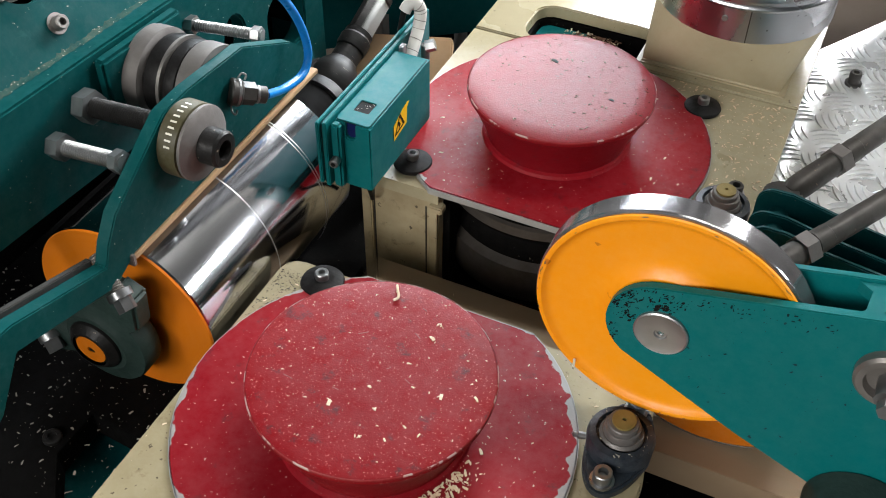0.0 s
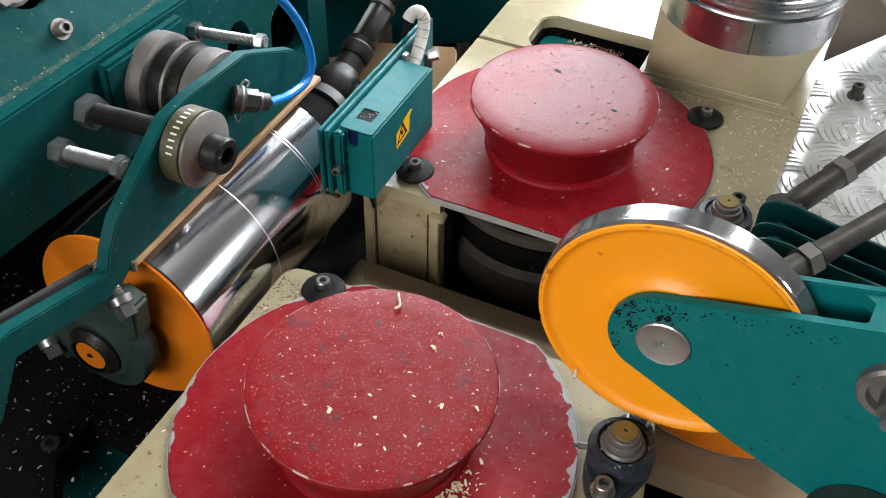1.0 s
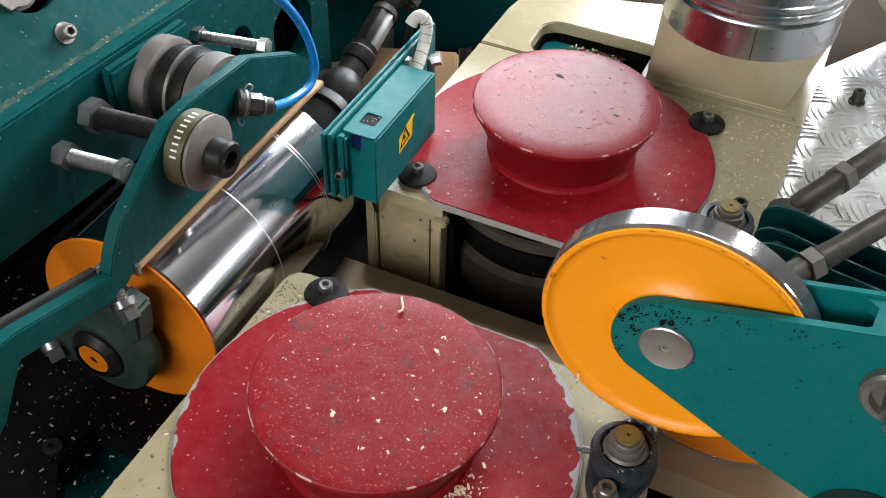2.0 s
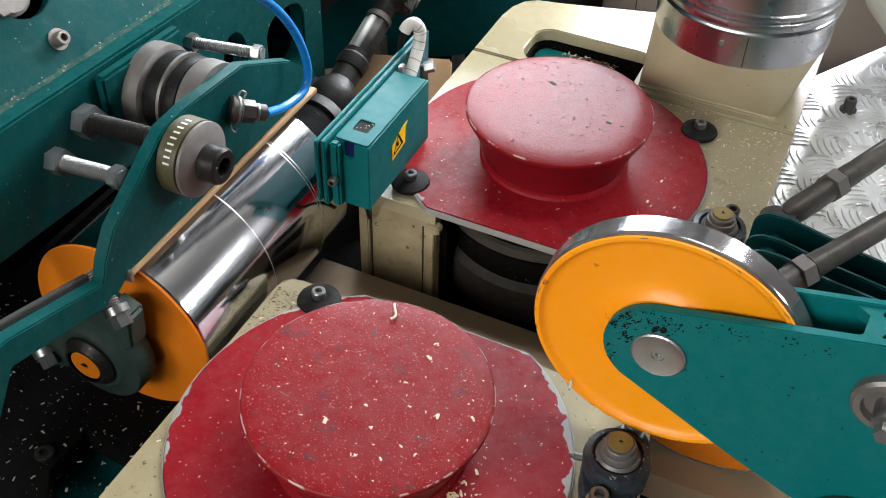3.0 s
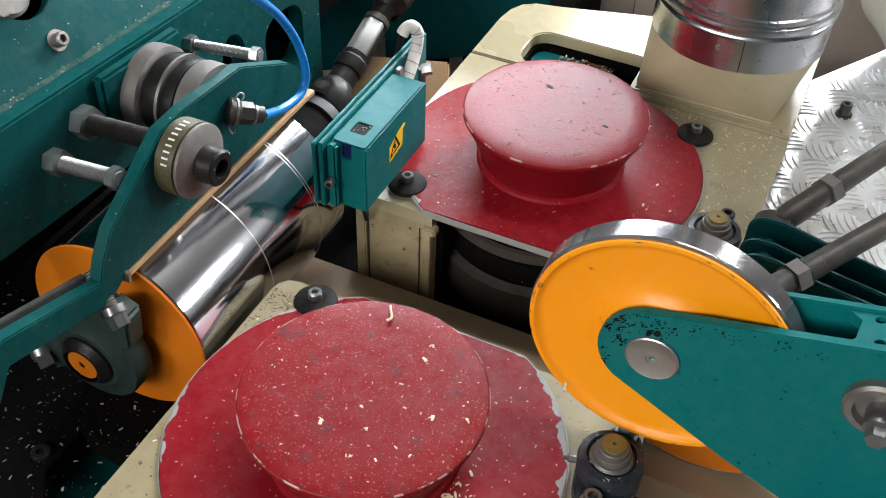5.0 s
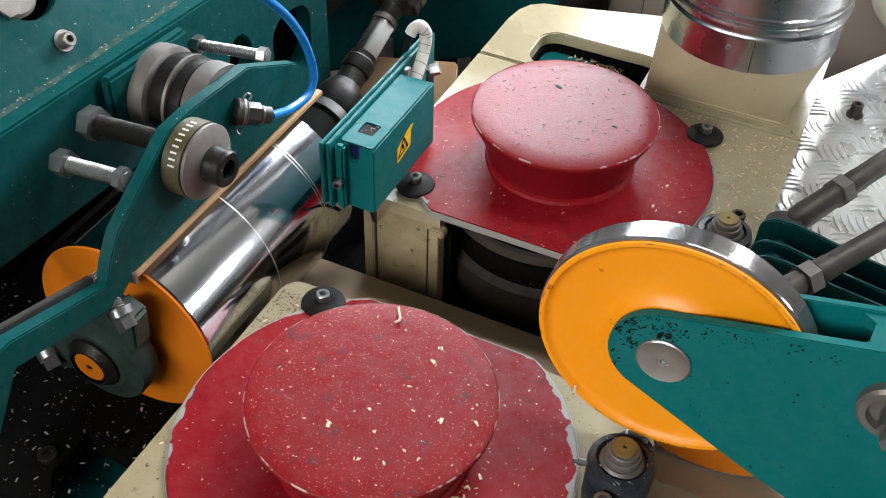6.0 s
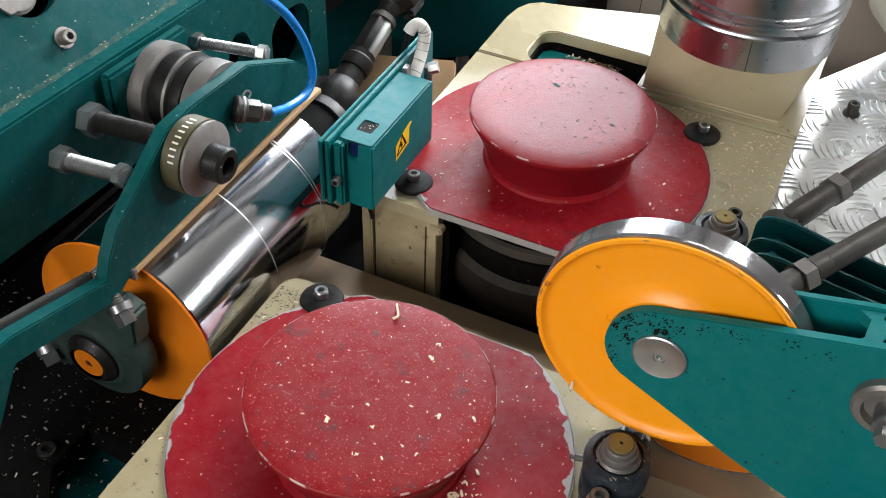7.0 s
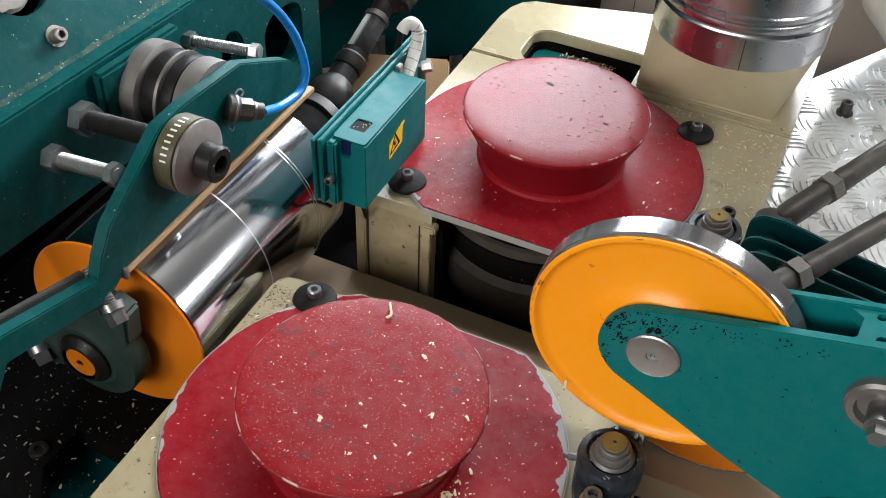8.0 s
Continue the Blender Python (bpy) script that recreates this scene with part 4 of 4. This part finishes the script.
def wheel_arm():
    t = thing("wheel_arm", "scratched teal fork arm carrying the pressure wheel", "machine arm", pose(0.5, 0.13, 0.1))
    nose = circle(0.262, 0.166, 0.0555, 14, 100, 232)
    out = nose + [(0.355, 0.0575), (0.437, 0.022), (0.80, -0.12), (0.80, 0.345), (0.44, 0.265)]
    part("front_plate", plate(out, [], -0.100, -0.110, FACE_Y, 0.001), TEAL_WORN_LIT, t)
    out2 = [(0.33, 0.20), (0.33, 0.238), (0.44, 0.262), (0.80, 0.342), (0.80, -0.1), (0.437, 0.04)]
    part("rear_plate", plate(out2, [], -0.154, -0.162, FACE_Y, 0.001), TEAL_WORN_LIT, t)
    br = plate([(0.414, 0.1105), (0.424, 0.118), (0.426, 0.142), (0.414, 0.1535), (0.78, 0.1535), (0.78, 0.1105)], [circle(0.443, 0.117, 0.0045, 12), circle(0.440, 0.146, 0.0045, 12)], 0.0, 0.012)
    br.transform(Matrix(((1, 0, 0, 0), (0, 1, 0, 0), (0.222, 0, 1, 0.149), (0, 0, 0, 1))))
    part("bridge", br, TEAL_WORN_LIT, t, "teal bridge plate with two holes")
    part("axle_end", lathe([(0.0268, 0.0), (0.0268, 0.003), (0.0252, 0.0042), (0.0240, 0.0036), (0.0065, 0.0036), (0.0055, 0.002), (0.003, 0.002), (0.003, 0.0), (0, 0.0)], along((0.262, 0.1, 0.166), (0.262, 0.0, 0.166)), 40), BRUSHED, t, "round steel axle end")
    boss = along((0.462, 0.100, 0.205), (0.462, 0.0, 0.205))
    part("pivot_ring", lathe([(0.031, 0.0), (0.031, 0.009), (0.028, 0.012), (0.022, 0.012), (0.020, 0.004), (0, 0.004)], boss, 36), BARE, t, "worn grey pivot ring")
    part("pivot_bolt", hexagon((0.466, 0.080, 0.196), (0.466, 0.065, 0.196), 0.017), ZINC, t)
    part("pivot_pin", rod((0.464, 0.097, 0.202), (0.464, 0.075, 0.20), 0.012), ZINC, t)
    low = along((0.485, 0.098, 0.015), (0.485, 0.0, 0.015))
    part("lower_boss", lathe([(0.052, 0.0), (0.052, 0.045), (0.047, 0.05), (0, 0.05)], low, 40), TEAL_DARK, t, "dark green boss")
    part("axle", rod((0.2632, 0.1, 0.164), (0.2632, 0.156, 0.164), 0.016), STEEL, t)
    return t


wheel_fork = wheel_arm()


def lower_wheel():
    t = thing("lower_wheel", "guide wheel in shade-darkened orange with a steel rim, running on the boards", "wheel", pose(0.318, 0.245, -0.01))
    axis = along((0.318, 0.242, -0.0085), (0.318, 0.3, -0.0085))
    # The upper wheel's shade on this disc is put into its orange.
    part("disc", lathe([(0.0, 0.0), (0.132, 0.0), (0.1375, 0.002)], axis, 80, False), ORANGE_DEEP, t)
    part("rim", lathe([(0.1375, 0.001), (0.1405, 0.002), (0.1405, 0.026), (0.13, 0.028)], axis, 80, False), RIMSTEEL, t, "steel rim", smooth=8)
    part("axle", rod((0.318, 0.242, -0.0085), (0.318, 0.36, -0.0085), 0.02), STEEL, t)
    return t


lower_wheel()


# ---- push rods ----
def rod_bracket():
    t = thing("rod_bracket", "dark teal bracket of stacked plates for the push rods", "bracket", pose(0.4, 0.47, -0.25))
    fins = ((0.475, 0.317, 0.078, 0.040), (0.447, 0.316, 0.064, 0.037), (0.421, 0.321, 0.062, 0.042), (0.393, 0.345, 0.041, 0.024))
    for y, x, top, low in fins:
        r = 0.022
        arc = [(x + r * math.cos(radians(a)), top - r + r * math.sin(radians(a))) for a in range(80, 200, 15)]
        out = [(x + 0.02, top), *arc, (x - r, -0.06), (0.68, -0.06), (0.68, low - 0.03), (0.40, top - 0.014)]
        part("bracket_plate", plate(out, [], -y, -y + 0.007, FACE_Y, 0.0016), TEAL, t)
    part("bracket_web", box(0.37, 0.66, 0.366, 0.466, -0.25, -0.045), TEAL, t)
    part("bracket_pin", rod((0.325, 0.40, 0.035), (0.325, 0.486, 0.045), 0.013), TEAL, t)
    return t


rod_bracket()


def push_rod(p, q, label, scale, nut):
    p, q = Vector(p), Vector(q)
    d = (q - p).normalized()
    s = scale
    t = thing("push_rod", label, "push rod", pose(*p), "push rods")
    m = along(p, q)
    eye = plate(circle(0, 0, 0.0285 * s, 32), [], -0.012, 0.012, None, 0.005)
    eye.transform(Matrix.Translation(p))
    part("rod_end", eye, ROD, t, "rounded rod end")
    part("neck", lathe([(0.012, 0.012 * s), (0.0185 * s, 0.026 * s), (0.0195 * s, 0.04 * s), (0.0188 * s, nut * 0.93), (0.0175 * s, nut + 0.004)], m, 28), ROD, t, "scuffed tapered neck")
    part("lock_nut", hexagon(p + d * nut, p + d * (nut + 0.018), 0.042 * s, 0.002), CUP, t, "grey lock nut")
    part("collar", rod(p + d * (nut + 0.021), p + d * (nut + 0.044), 0.0178 * s, 28, 0.001), ROD, t)
    part("bar", rod(p + d * (nut + 0.044), q, 0.0170 * s, 28), ROD, t)
    return t


push_rod((0.323, 0.508, 0.038), (0.62, 1.02, 0.125), "dark steel push rod with a lock nut", 0.88, 0.095)
push_rod((0.297, 0.259, 0.079), (0.62, 0.735, 0.150), "thick dark steel push rod with a lock nut", 0.84, 0.115)


# ---- dust duct ----
def dust_duct():
    t = thing("dust_duct", "cream square duct base with a galvanised steel pipe", "duct", pose(0.19, 0.92, -0.006))
    cx, cy, r = 0.174, 0.911, 0.1325
    bm = bmesh.new()
    n = 64
    hi = [bm.verts.new((cx + r * math.cos(2 * math.pi * i / n), cy + r * math.sin(2 * math.pi * i / n), 0.080)) for i in range(n)]
    lo = [bm.verts.new(p) for p in ((0.270, 1.02, -0.005), (0.054, 1.02, -0.005), (0.054, 0.800, -0.005), (0.268, 0.800, -0.005))]
    for k in range(4):
        for i in range(n // 4):
            bm.faces.new((lo[k], hi[(k * n // 4 + i) % n], hi[(k * n // 4 + i + 1) % n]))
        bm.faces.new((lo[k], hi[(k + 1) * n // 4 % n], lo[(k + 1) % 4]))
    part("transition", bm, CREAM_DUCT, t, "cream square-to-round transition", smooth=12)
    part("foot_flange", plate(rounded(0.046, 0.278, 0.792, 1.03, 0.004), [rounded(0.062, 0.262, 0.81, 1.01, 0.02)], -0.0055, -0.003), CREAM_DUCT, t)
    part("weld_bead", tube([(0.054, 0.7985, -0.003), (0.12, 0.7985, -0.003), (0.20, 0.7985, -0.003), (0.268, 0.7985, -0.003)], 0.0028, 8), CREAM_DUCT, t)
    part("drip", box(0.2455, 0.2475, 0.8022, 0.8050, 0.010, 0.030, 0.0004), GRIME, t, "dark drip")
    c = pose(cx, cy, 0)
    band = part("band", lathe([(0.1335, 0.078), (0.1345, 0.0785), (0.1345, 0.130), (0.1375, 0.132), (0.1385, 0.135), (0.1375, 0.138), (0.1355, 0.140), (0.1355, 0.143)], c, 96, False), GALV, t, "galvanised steel collar")
    part("pipe", lathe([(0.1355, 0.142), (0.1395, 0.144), (0.1405, 0.149), (0.1395, 0.154), (0.1355, 0.156), (0.1355, 0.160), (0.138, 0.162), (0.138, 0.166), (0.1345, 0.168), (0.1345, 1.4)], c, 96, False), GALV, t, "galvanised steel pipe")
    def at(deg, z, out=0.1345):
        return (cx + out * math.cos(radians(deg)), cy + out * math.sin(radians(deg)), z)
    a = -92.5
    socket_screw("rivet", at(a, 0.113), 0.0045, 0.0022, BARE, band, (math.cos(radians(a)), math.sin(radians(a)), 0))
    seam = rod(at(-77.5, 0.079), at(-77.5, 0.131), 0.0009, 8)
    part("lap_seam", seam, DARK, band, "dark lap seam")
    return t


dust_duct()


# ---- tread plate platform and what stands behind ----
def tread_floor():
    bm = plate([(0.27, 0.49), (3.0, 0.49), (3.0, 1.93), (0.80, 1.93), (0.27, 1.063)], [], -0.12, -0.10)
    ob = structure("platform", bm, TREAD, "bright aluminium tread plate platform", "platform")
    bars = bmesh.new()
    rnd = random.Random(4)
    pitch = 0.056
    for i in range(32):
        for j in range(26):
            bx, by = 0.30 + i * pitch, 0.515 + j * pitch
            if by > min(1.88, 1.03 + 1.63 * (bx - 0.292)):
                continue
            turn = (4 if (i + j) % 2 else 94) + 22
            for k in range(5):
                m = Matrix.Translation((bx, by, -0.10)) @ Matrix.Rotation(radians(turn), 4, "Z") @ Matrix.Translation((rnd.uniform(-0.001, 0.001), (k - 2) * 0.0112, 0))
                w, h, top = 0.0255 - 0.002 * abs(k - 2), 0.0021, 0.0030
                rows = []
                for q in range(7):
                    u = q / 3 - 1
                    mid, taper = 0.004 * (1 - u * u), (1 - u * u) ** 0.5
                    rows.append([bars.verts.new(m @ Vector((w * u, mid + e * h * taper, z))) for e, z in ((-1, -0.0008), (-0.35, top * taper), (0.35, top * taper), (1, -0.0008))])
                for a, b in zip(rows, rows[1:]):
                    for e in range(3):
                        bars.faces.new((a[e], a[e + 1], b[e + 1], b[e]))
    mesh = bpy.data.meshes.new("tread_bars")
    bars.to_mesh(mesh)
    bars.free()
    mesh.materials.append(TREAD)
    o = new("tread_bars", mesh)
    o.parent = ob
    tagged(o, "raised tread bars", kind="stuff")
    t = thing("floor_bolt", "dark socket bolt standing on the tread plate", "bolt", pose(0.368, 1.028, -0.10))
    part("washer", lathe([(0, 0), (0.014, 0), (0.014, 0.004), (0, 0.004)], pose(0.368, 1.028, -0.10), 24), DARK, t)
    socket_screw("screw", (0.368, 1.028, -0.096), 0.010, 0.02, DARK, t)


tread_floor()
wall = structure("wall_panel", box(-1.40, 1.1, 1.55, 1.57, -1.0, 0.12), BROWN, "plain brown board standing behind the platform", "wall")
part("panel_joint", box(-0.1395, -0.1375, 1.5485, 1.5498, -1.0, 0.12), DARK, wall, "dark joint between boards")


def filter_bag():
    t = thing("filter_bag", "white cloth filter bag hanging over the platform", "filter bag", pose(0.50, 1.25, -0.1))
    prof = [(0.0, -0.104), (0.03, -0.102), (0.075, -0.088), (0.105, -0.060), (0.135, -0.025), (0.165, 0.01), (0.185, 0.05), (0.195, 0.12), (0.20, 0.3), (0.20, 1.2)]
    bm = lathe(prof, pose(0.500, 1.25, 0.0), 56, False)
    for v in bm.verts:
        d = Vector((v.co.x - 0.500, v.co.y - 1.25, 0))
        v.co += d * (0.03 * noise.noise(v.co * 14))
    part("cloth", bm, FABRIC, t, smooth=60)
    part("hoop", lathe([(0.199, 1.19), (0.206, 1.195), (0.206, 1.215), (0.199, 1.22)], pose(0.500, 1.25, 0), 48), ZINC, t, "steel hoop")
    part("hanger", rod((0.500, 1.25, 1.2), (0.500, 1.25, 6.2), 0.012), ZINC, t)
    return t


filter_bag()


# ---- wood chips ----
def flakes(name, label, count, spot, lo, hi, mat, seed):
    """Loose chips: thin bent slivers lying at random on a surface. spot(rnd) gives a place or None."""
    rnd = random.Random(seed)
    bm = bmesh.new()
    made = 0
    while made < count:
        p = spot(rnd)
        if p is None:
            continue
        made += 1
        long = lo + (hi - lo) * rnd.random() ** 3
        wide = long * rnd.uniform(0.2, 0.5)
        lift = long * rnd.uniform(0.02, 0.3)
        m = Matrix.Translation(p) @ Matrix.Rotation(rnd.uniform(0, 6.283), 4, "Z") @ Matrix.Rotation(rnd.uniform(-0.25, 0.25), 4, "X")
        thick = 0.0003 + long * 0.05
        v = [bm.verts.new(m @ Vector(q)) for q in ((-long, -wide, 0), (0, -wide, lift), (long, -wide * 0.6, 0), (long, wide * 0.6, 0), (0, wide, lift), (-long, wide, 0),
                                                  (-long, -wide, thick), (0, -wide, lift + thick), (long, -wide * 0.6, thick), (long, wide * 0.6, thick), (0, wide, lift + thick), (-long, wide, thick))]
        for f in ((6, 7, 10, 11), (7, 8, 9, 10), (0, 1, 7, 6), (1, 2, 8, 7), (2, 3, 9, 8), (3, 4, 10, 9), (4, 5, 11, 10), (5, 0, 6, 11)):
            bm.faces.new([v[k] for k in f])
    mesh = bpy.data.meshes.new(name)
    bm.to_mesh(mesh)
    bm.free()
    mesh.materials.append(mat)
    return tagged(new(name, mesh), label, "wood chips", kind="stuff")


def on_disc(cx, cy, r0, r1, z):
    def spot(rnd):
        r, a = math.sqrt(rnd.uniform(r0 * r0, r1 * r1)), rnd.uniform(0, 6.283)
        return Vector((cx + r * math.cos(a), cy + r * math.sin(a), z))
    return spot


def on_rect(x0, x1, y0, y1, z, skip=None):
    def spot(rnd):
        p = Vector((rnd.uniform(x0, x1), rnd.uniform(y0, y1), z))
        return None if skip and skip(p) else p
    return spot


def off_covers(p):
    return p.y > 0.773 or min(math.hypot(p.x, p.y), math.hypot(p.x, p.y - 0.56)) < 0.224


def right_of_cap(rnd):
    a = rnd.gauss(-0.55, 0.28)
    r = 0.108 + abs(rnd.gauss(0, 0.016))
    return Vector((r * math.cos(a), r * math.sin(a), 0.001))


flakes("wood_chips", "pale wood chips lying on the red cap", 230, on_disc(0, 0, 0.0, 0.124, 0.0850), 0.0002, 0.0014, CHIP, 11)
LARGE_CHIPS = [(0.0355, 0.0867), (0.0390, 0.0654), (0.0316, 0.0233), (0.0478, -0.0014), (0.0767, 0.0001), (0.0248, -0.0425), (0.0249, -0.0784), (0.0516, -0.0719), (0.0798, -0.0545), (0.1037, -0.0311), (0.0546, 0.0092), (0.0076, -0.0211), (-0.0450, -0.0573), (0.1099, 0.0117), (0.0623, -0.0476), (-0.0187, -0.0537)]


def next_chip(rnd):
    return Vector((*LARGE_CHIPS[rnd.randrange(len(LARGE_CHIPS))], 0.0852)) + Vector((rnd.gauss(0, 0.0012), rnd.gauss(0, 0.0012), 0))


flakes("wood_chips", "larger pale wood chips on the red cap", 24, next_chip, 0.0018, 0.0042, CHIP, 12)
flakes("wood_chips", "pale wood chips on the red base plate", 150, on_disc(0, 0, 0.112, 0.21, 0.0003), 0.0003, 0.0016, CHIP, 13)
flakes("wood_chips", "drift of wood chips under the red cap", 260, right_of_cap, 0.0008, 0.0045, CHIP, 14)
flakes("wood_chips", "brown wood chips on the glossy red cap", 280, on_disc(0, 0.56, 0.0, 0.124, 0.0850), 0.0004, 0.0026, CHIP_DARK, 15)
flakes("wood_chips", "pale wood chips on the rear red plate", 60, on_disc(0, 0.56, 0.112, 0.205, 0.0003), 0.0006, 0.0032, CHIP, 16)
flakes("wood_chips", "fine shavings on the cream block", 420, on_rect(0.10, 0.298, 0.46, 0.772, -0.0078, off_covers), 0.0007, 0.0042, CHIP, 17)
flakes("wood_chips", "fine shavings on the cream corner", 60, on_rect(-0.215, 0.27, -0.3, 0.18, -0.0078, off_covers), 0.0006, 0.003, CHIP, 18)
flakes("wood_chips", "pale shavings on the near-black bed plate", 560, on_rect(-0.70, -0.23, -0.16, 0.12, -0.1495), 0.0004, 0.0036, CHIP_GREY, 19)
flakes("wood_chips", "heap of shavings in the chip opening", 300, on_rect(-0.080, -0.005, 0.84, 0.886, -0.040), 0.002, 0.006, CHIP_DARK, 20)
flakes("wood_chips", "pale shavings in the chip opening", 120, on_rect(-0.10, -0.005, 0.84, 0.886, -0.038), 0.001, 0.005, CHIP, 40)
flakes("wood_chips", "shavings caught on the rod bracket", 160, on_rect(0.38, 0.64, 0.37, 0.46, -0.0445), 0.002, 0.008, CHIP, 21)


def frame_dust(rnd):
    y = rnd.uniform(-0.15, 0.5)
    x = -0.445 + 0.0787 * y - abs(rnd.gauss(0.020, 0.009))
    d = max(0.0, -0.4725 + 0.0787 * y - x) * 0.6
    return Vector((x + 0.4 * d / 0.6, y, 0.2478 + 1.732 * d))


flakes("wood_chips", "pale shavings along the teal frame edge", 340, frame_dust, 0.0005, 0.0034, CHIP_GREY, 22)


def shaving():
    t = thing("wood_shaving", "pale curled wood shaving on the red cap", "wood shaving", pose(-0.025, 0.105, 0.085))
    bm = tube([(-0.0302, 0.1175, 0.0866), (-0.0265, 0.111, 0.0885), (-0.0225, 0.1055, 0.0882), (-0.0205, 0.100, 0.0875), (-0.0235, 0.0955, 0.0868)], 0.0015, 6)
    part("curl", bm, CHIP, t)
    return t


shaving()


def oil_hole(x, y, z, w, l, turn):
    t = thing("slot_hole", "small dark slot in the glossy red cap", "hole", pose(x, y, z))
    b = plate(rounded(-l, l, -w, w, w * 0.9), [], 0.0, 0.0004)
    b.transform(pose(x, y, z, 0, 0, turn))
    part("recess", b, INK, t)
    return t


oil_hole(-0.0275, 0.607, 0.0853, 0.0026, 0.0058, -24)
oil_hole(0.074, 0.552, 0.0851, 0.0018, 0.004, -10)


flakes("wood_chips", "chips seen in the sensor box window", 9, on_rect(-0.189, -0.171, 0.319, 0.338, 0.1405), 0.0006, 0.0022, CHIP_GREY, 23)
flakes("wood_chips", "dust and chips round the bearings", 120, on_rect(0.20, 0.285, 0.40, 0.56, -0.0078, off_covers), 0.0006, 0.003, CHIP_DARK, 24)
flakes("wood_chips", "oily dirt specks on the cream corner", 260, on_rect(-0.215, -0.15, 0.03, 0.165, -0.0079, off_covers), 0.0003, 0.0016, GRIME, 25)
flakes("wood_chips", "grey chips on the bearing flange", 40, on_disc(0.249, 0.078, 0.02, 0.033, 0.029), 0.0005, 0.002, CHIP_GREY, 26)


def paint_scrapes():
    """Short pale scratches on the front cap, as thin raised slivers of bare primer."""
    t = thing("scrape_marks", "pale scratches in the red paint of the cap", "scratches", pose(0, 0, 0.085))
    rnd = random.Random(31)
    for k in range(7):
        a, r = rnd.uniform(0, 6.283), 0.115 * math.sqrt(rnd.random())
        b = box(-rnd.uniform(0.001, 0.006), rnd.uniform(0.002, 0.006), -0.0004, 0.0004, 0.0, 0.00025)
        b.transform(pose(r * math.cos(a), r * math.sin(a), 0.0849, 0, 0, rnd.gauss(-40, 50)))
        part("scratch", b, SCRAPE, t)
    return t


paint_scrapes()


def arm_wear():
    """Spots where the teal paint of the fork arm is knocked off to dark steel: patches round the axle, streaks along the nose and upper edge."""
    rnd = random.Random(52)
    bm = bmesh.new()
    patches = ((0.2265, 0.1975, 0.008, 0.0035), (0.218, 0.188, 0.006, 0.003), (0.251, 0.201, 0.007, 0.003), (0.262, 0.1975, 0.005, 0.002), (0.2265, 0.176, 0.004, 0.004))
    for k in range(330):
        turn, flat = rnd.gauss(0.9, 0.5), rnd.uniform(0.2, 0.6)
        if k < 130:
            cx, cz, rx, rz = patches[k % 5]
            x, z = cx + rnd.gauss(0, rx), cz + rnd.gauss(0, rz) + 0.4 * rnd.gauss(0, rx)
            size = 0.0008 + 0.0026 * rnd.random() ** 2
        elif k < 190:
            a, d = radians(rnd.uniform(90, 225)), 0.0545 - abs(rnd.gauss(0, 0.004))
            x, z = 0.262 + d * math.cos(a), 0.166 + d * math.sin(a)
            size = 0.0006 + 0.0018 * rnd.random() ** 2
        elif k < 300:
            s = rnd.random() ** 1.7
            x, z = 0.258 + 0.15 * s, 0.2195 + 0.036 * s - 0.003 - abs(rnd.gauss(0, 0.012))
            size = 0.0005 + 0.0022 * rnd.random() ** 3
        else:
            x, z = rnd.uniform(0.30, 0.46), rnd.uniform(0.10, 0.22)
            size = 0.0004 + 0.0014 * rnd.random() ** 3
        if math.hypot(x - 0.262, z - 0.166) > 0.0548 and x < 0.262:
            continue
        n = rnd.randint(5, 8)
        ring = []
        for i in range(n):
            a = 6.283 * i / n
            r = size * rnd.uniform(0.6, 1.3)
            px, pz = r * math.cos(a), r * flat * math.sin(a)
            ring.append(bm.verts.new((x + px * math.cos(turn) - pz * math.sin(turn), 0.0998, z + px * math.sin(turn) + pz * math.cos(turn))))
        top = bm.verts.new((x, 0.0994, z))
        for i in range(n):
            bm.faces.new((ring[i], ring[(i + 1) % n], top))
    ob = part("chipped_paint", bm, INK, wheel_fork)
    return tagged(ob, "dark chips in the teal paint", kind="stuff")


arm_wear()


# ---- movement ----
def spin_phase(t):
    """Turn of the cardan shaft in degrees: five turns a second, with a slow drift."""
    drift = [(0.0, 0.0), (1.0, 150.0), (1.5, 300.0), (3.0, 540.0), (4.5, 560.0), (6.0, 700.0), (7.0, 740.0), (8.0, 880.0)]
    for (a, p), (b, q) in zip(drift, drift[1:]):
        if a <= t <= b:
            return 1800.0 * t + p + (q - p) * (t - a) / (b - a)
    return 1800.0 * t


def jolt(t):
    """Lift of the rollers as the end of a board runs under them, in metres."""
    lift = 0.0
    for start in BOARD_START:
        s = t - (start - 0.38)
        if -0.05 < s < 0.5:
            lift = max(lift, 0.0032 * (1 - abs(s - 0.03) / 0.08 if s < 0.03 else math.exp(-(s - 0.03) / 0.16)))
    return max(lift, 0.0)


def motions():
    for ob, start in zip(boards, BOARD_START):
        base = PLACE[ob].translation
        walk(ob, [(t, pose(-BOARD_SPEED * (t - start), base.y, base.z)) for t in (0.0, 2.0, 4.0, 6.0, 8.0)])
    steps = [k / 30 for k in range(241)]
    walk(roller, [(t, pose(ROLLER[0], ROLLER[1], ROLLER[2] + jolt(t), 0, spin_phase(t), 0)) for t in steps])
    walk(shaft, [(t, SHAFT_POSE @ pose(0, 0, 0, 0, 0, spin_phase(t) + 200)) for t in steps])
    tenths = [k / 10 for k in range(81)]
    for ob in (arm, hose, frame_left, wheel, wheel_fork):
        base = PLACE[ob].translation
        walk(ob, [(t, pose(base.x, base.y, base.z + jolt(t))) for t in tenths])


motions()
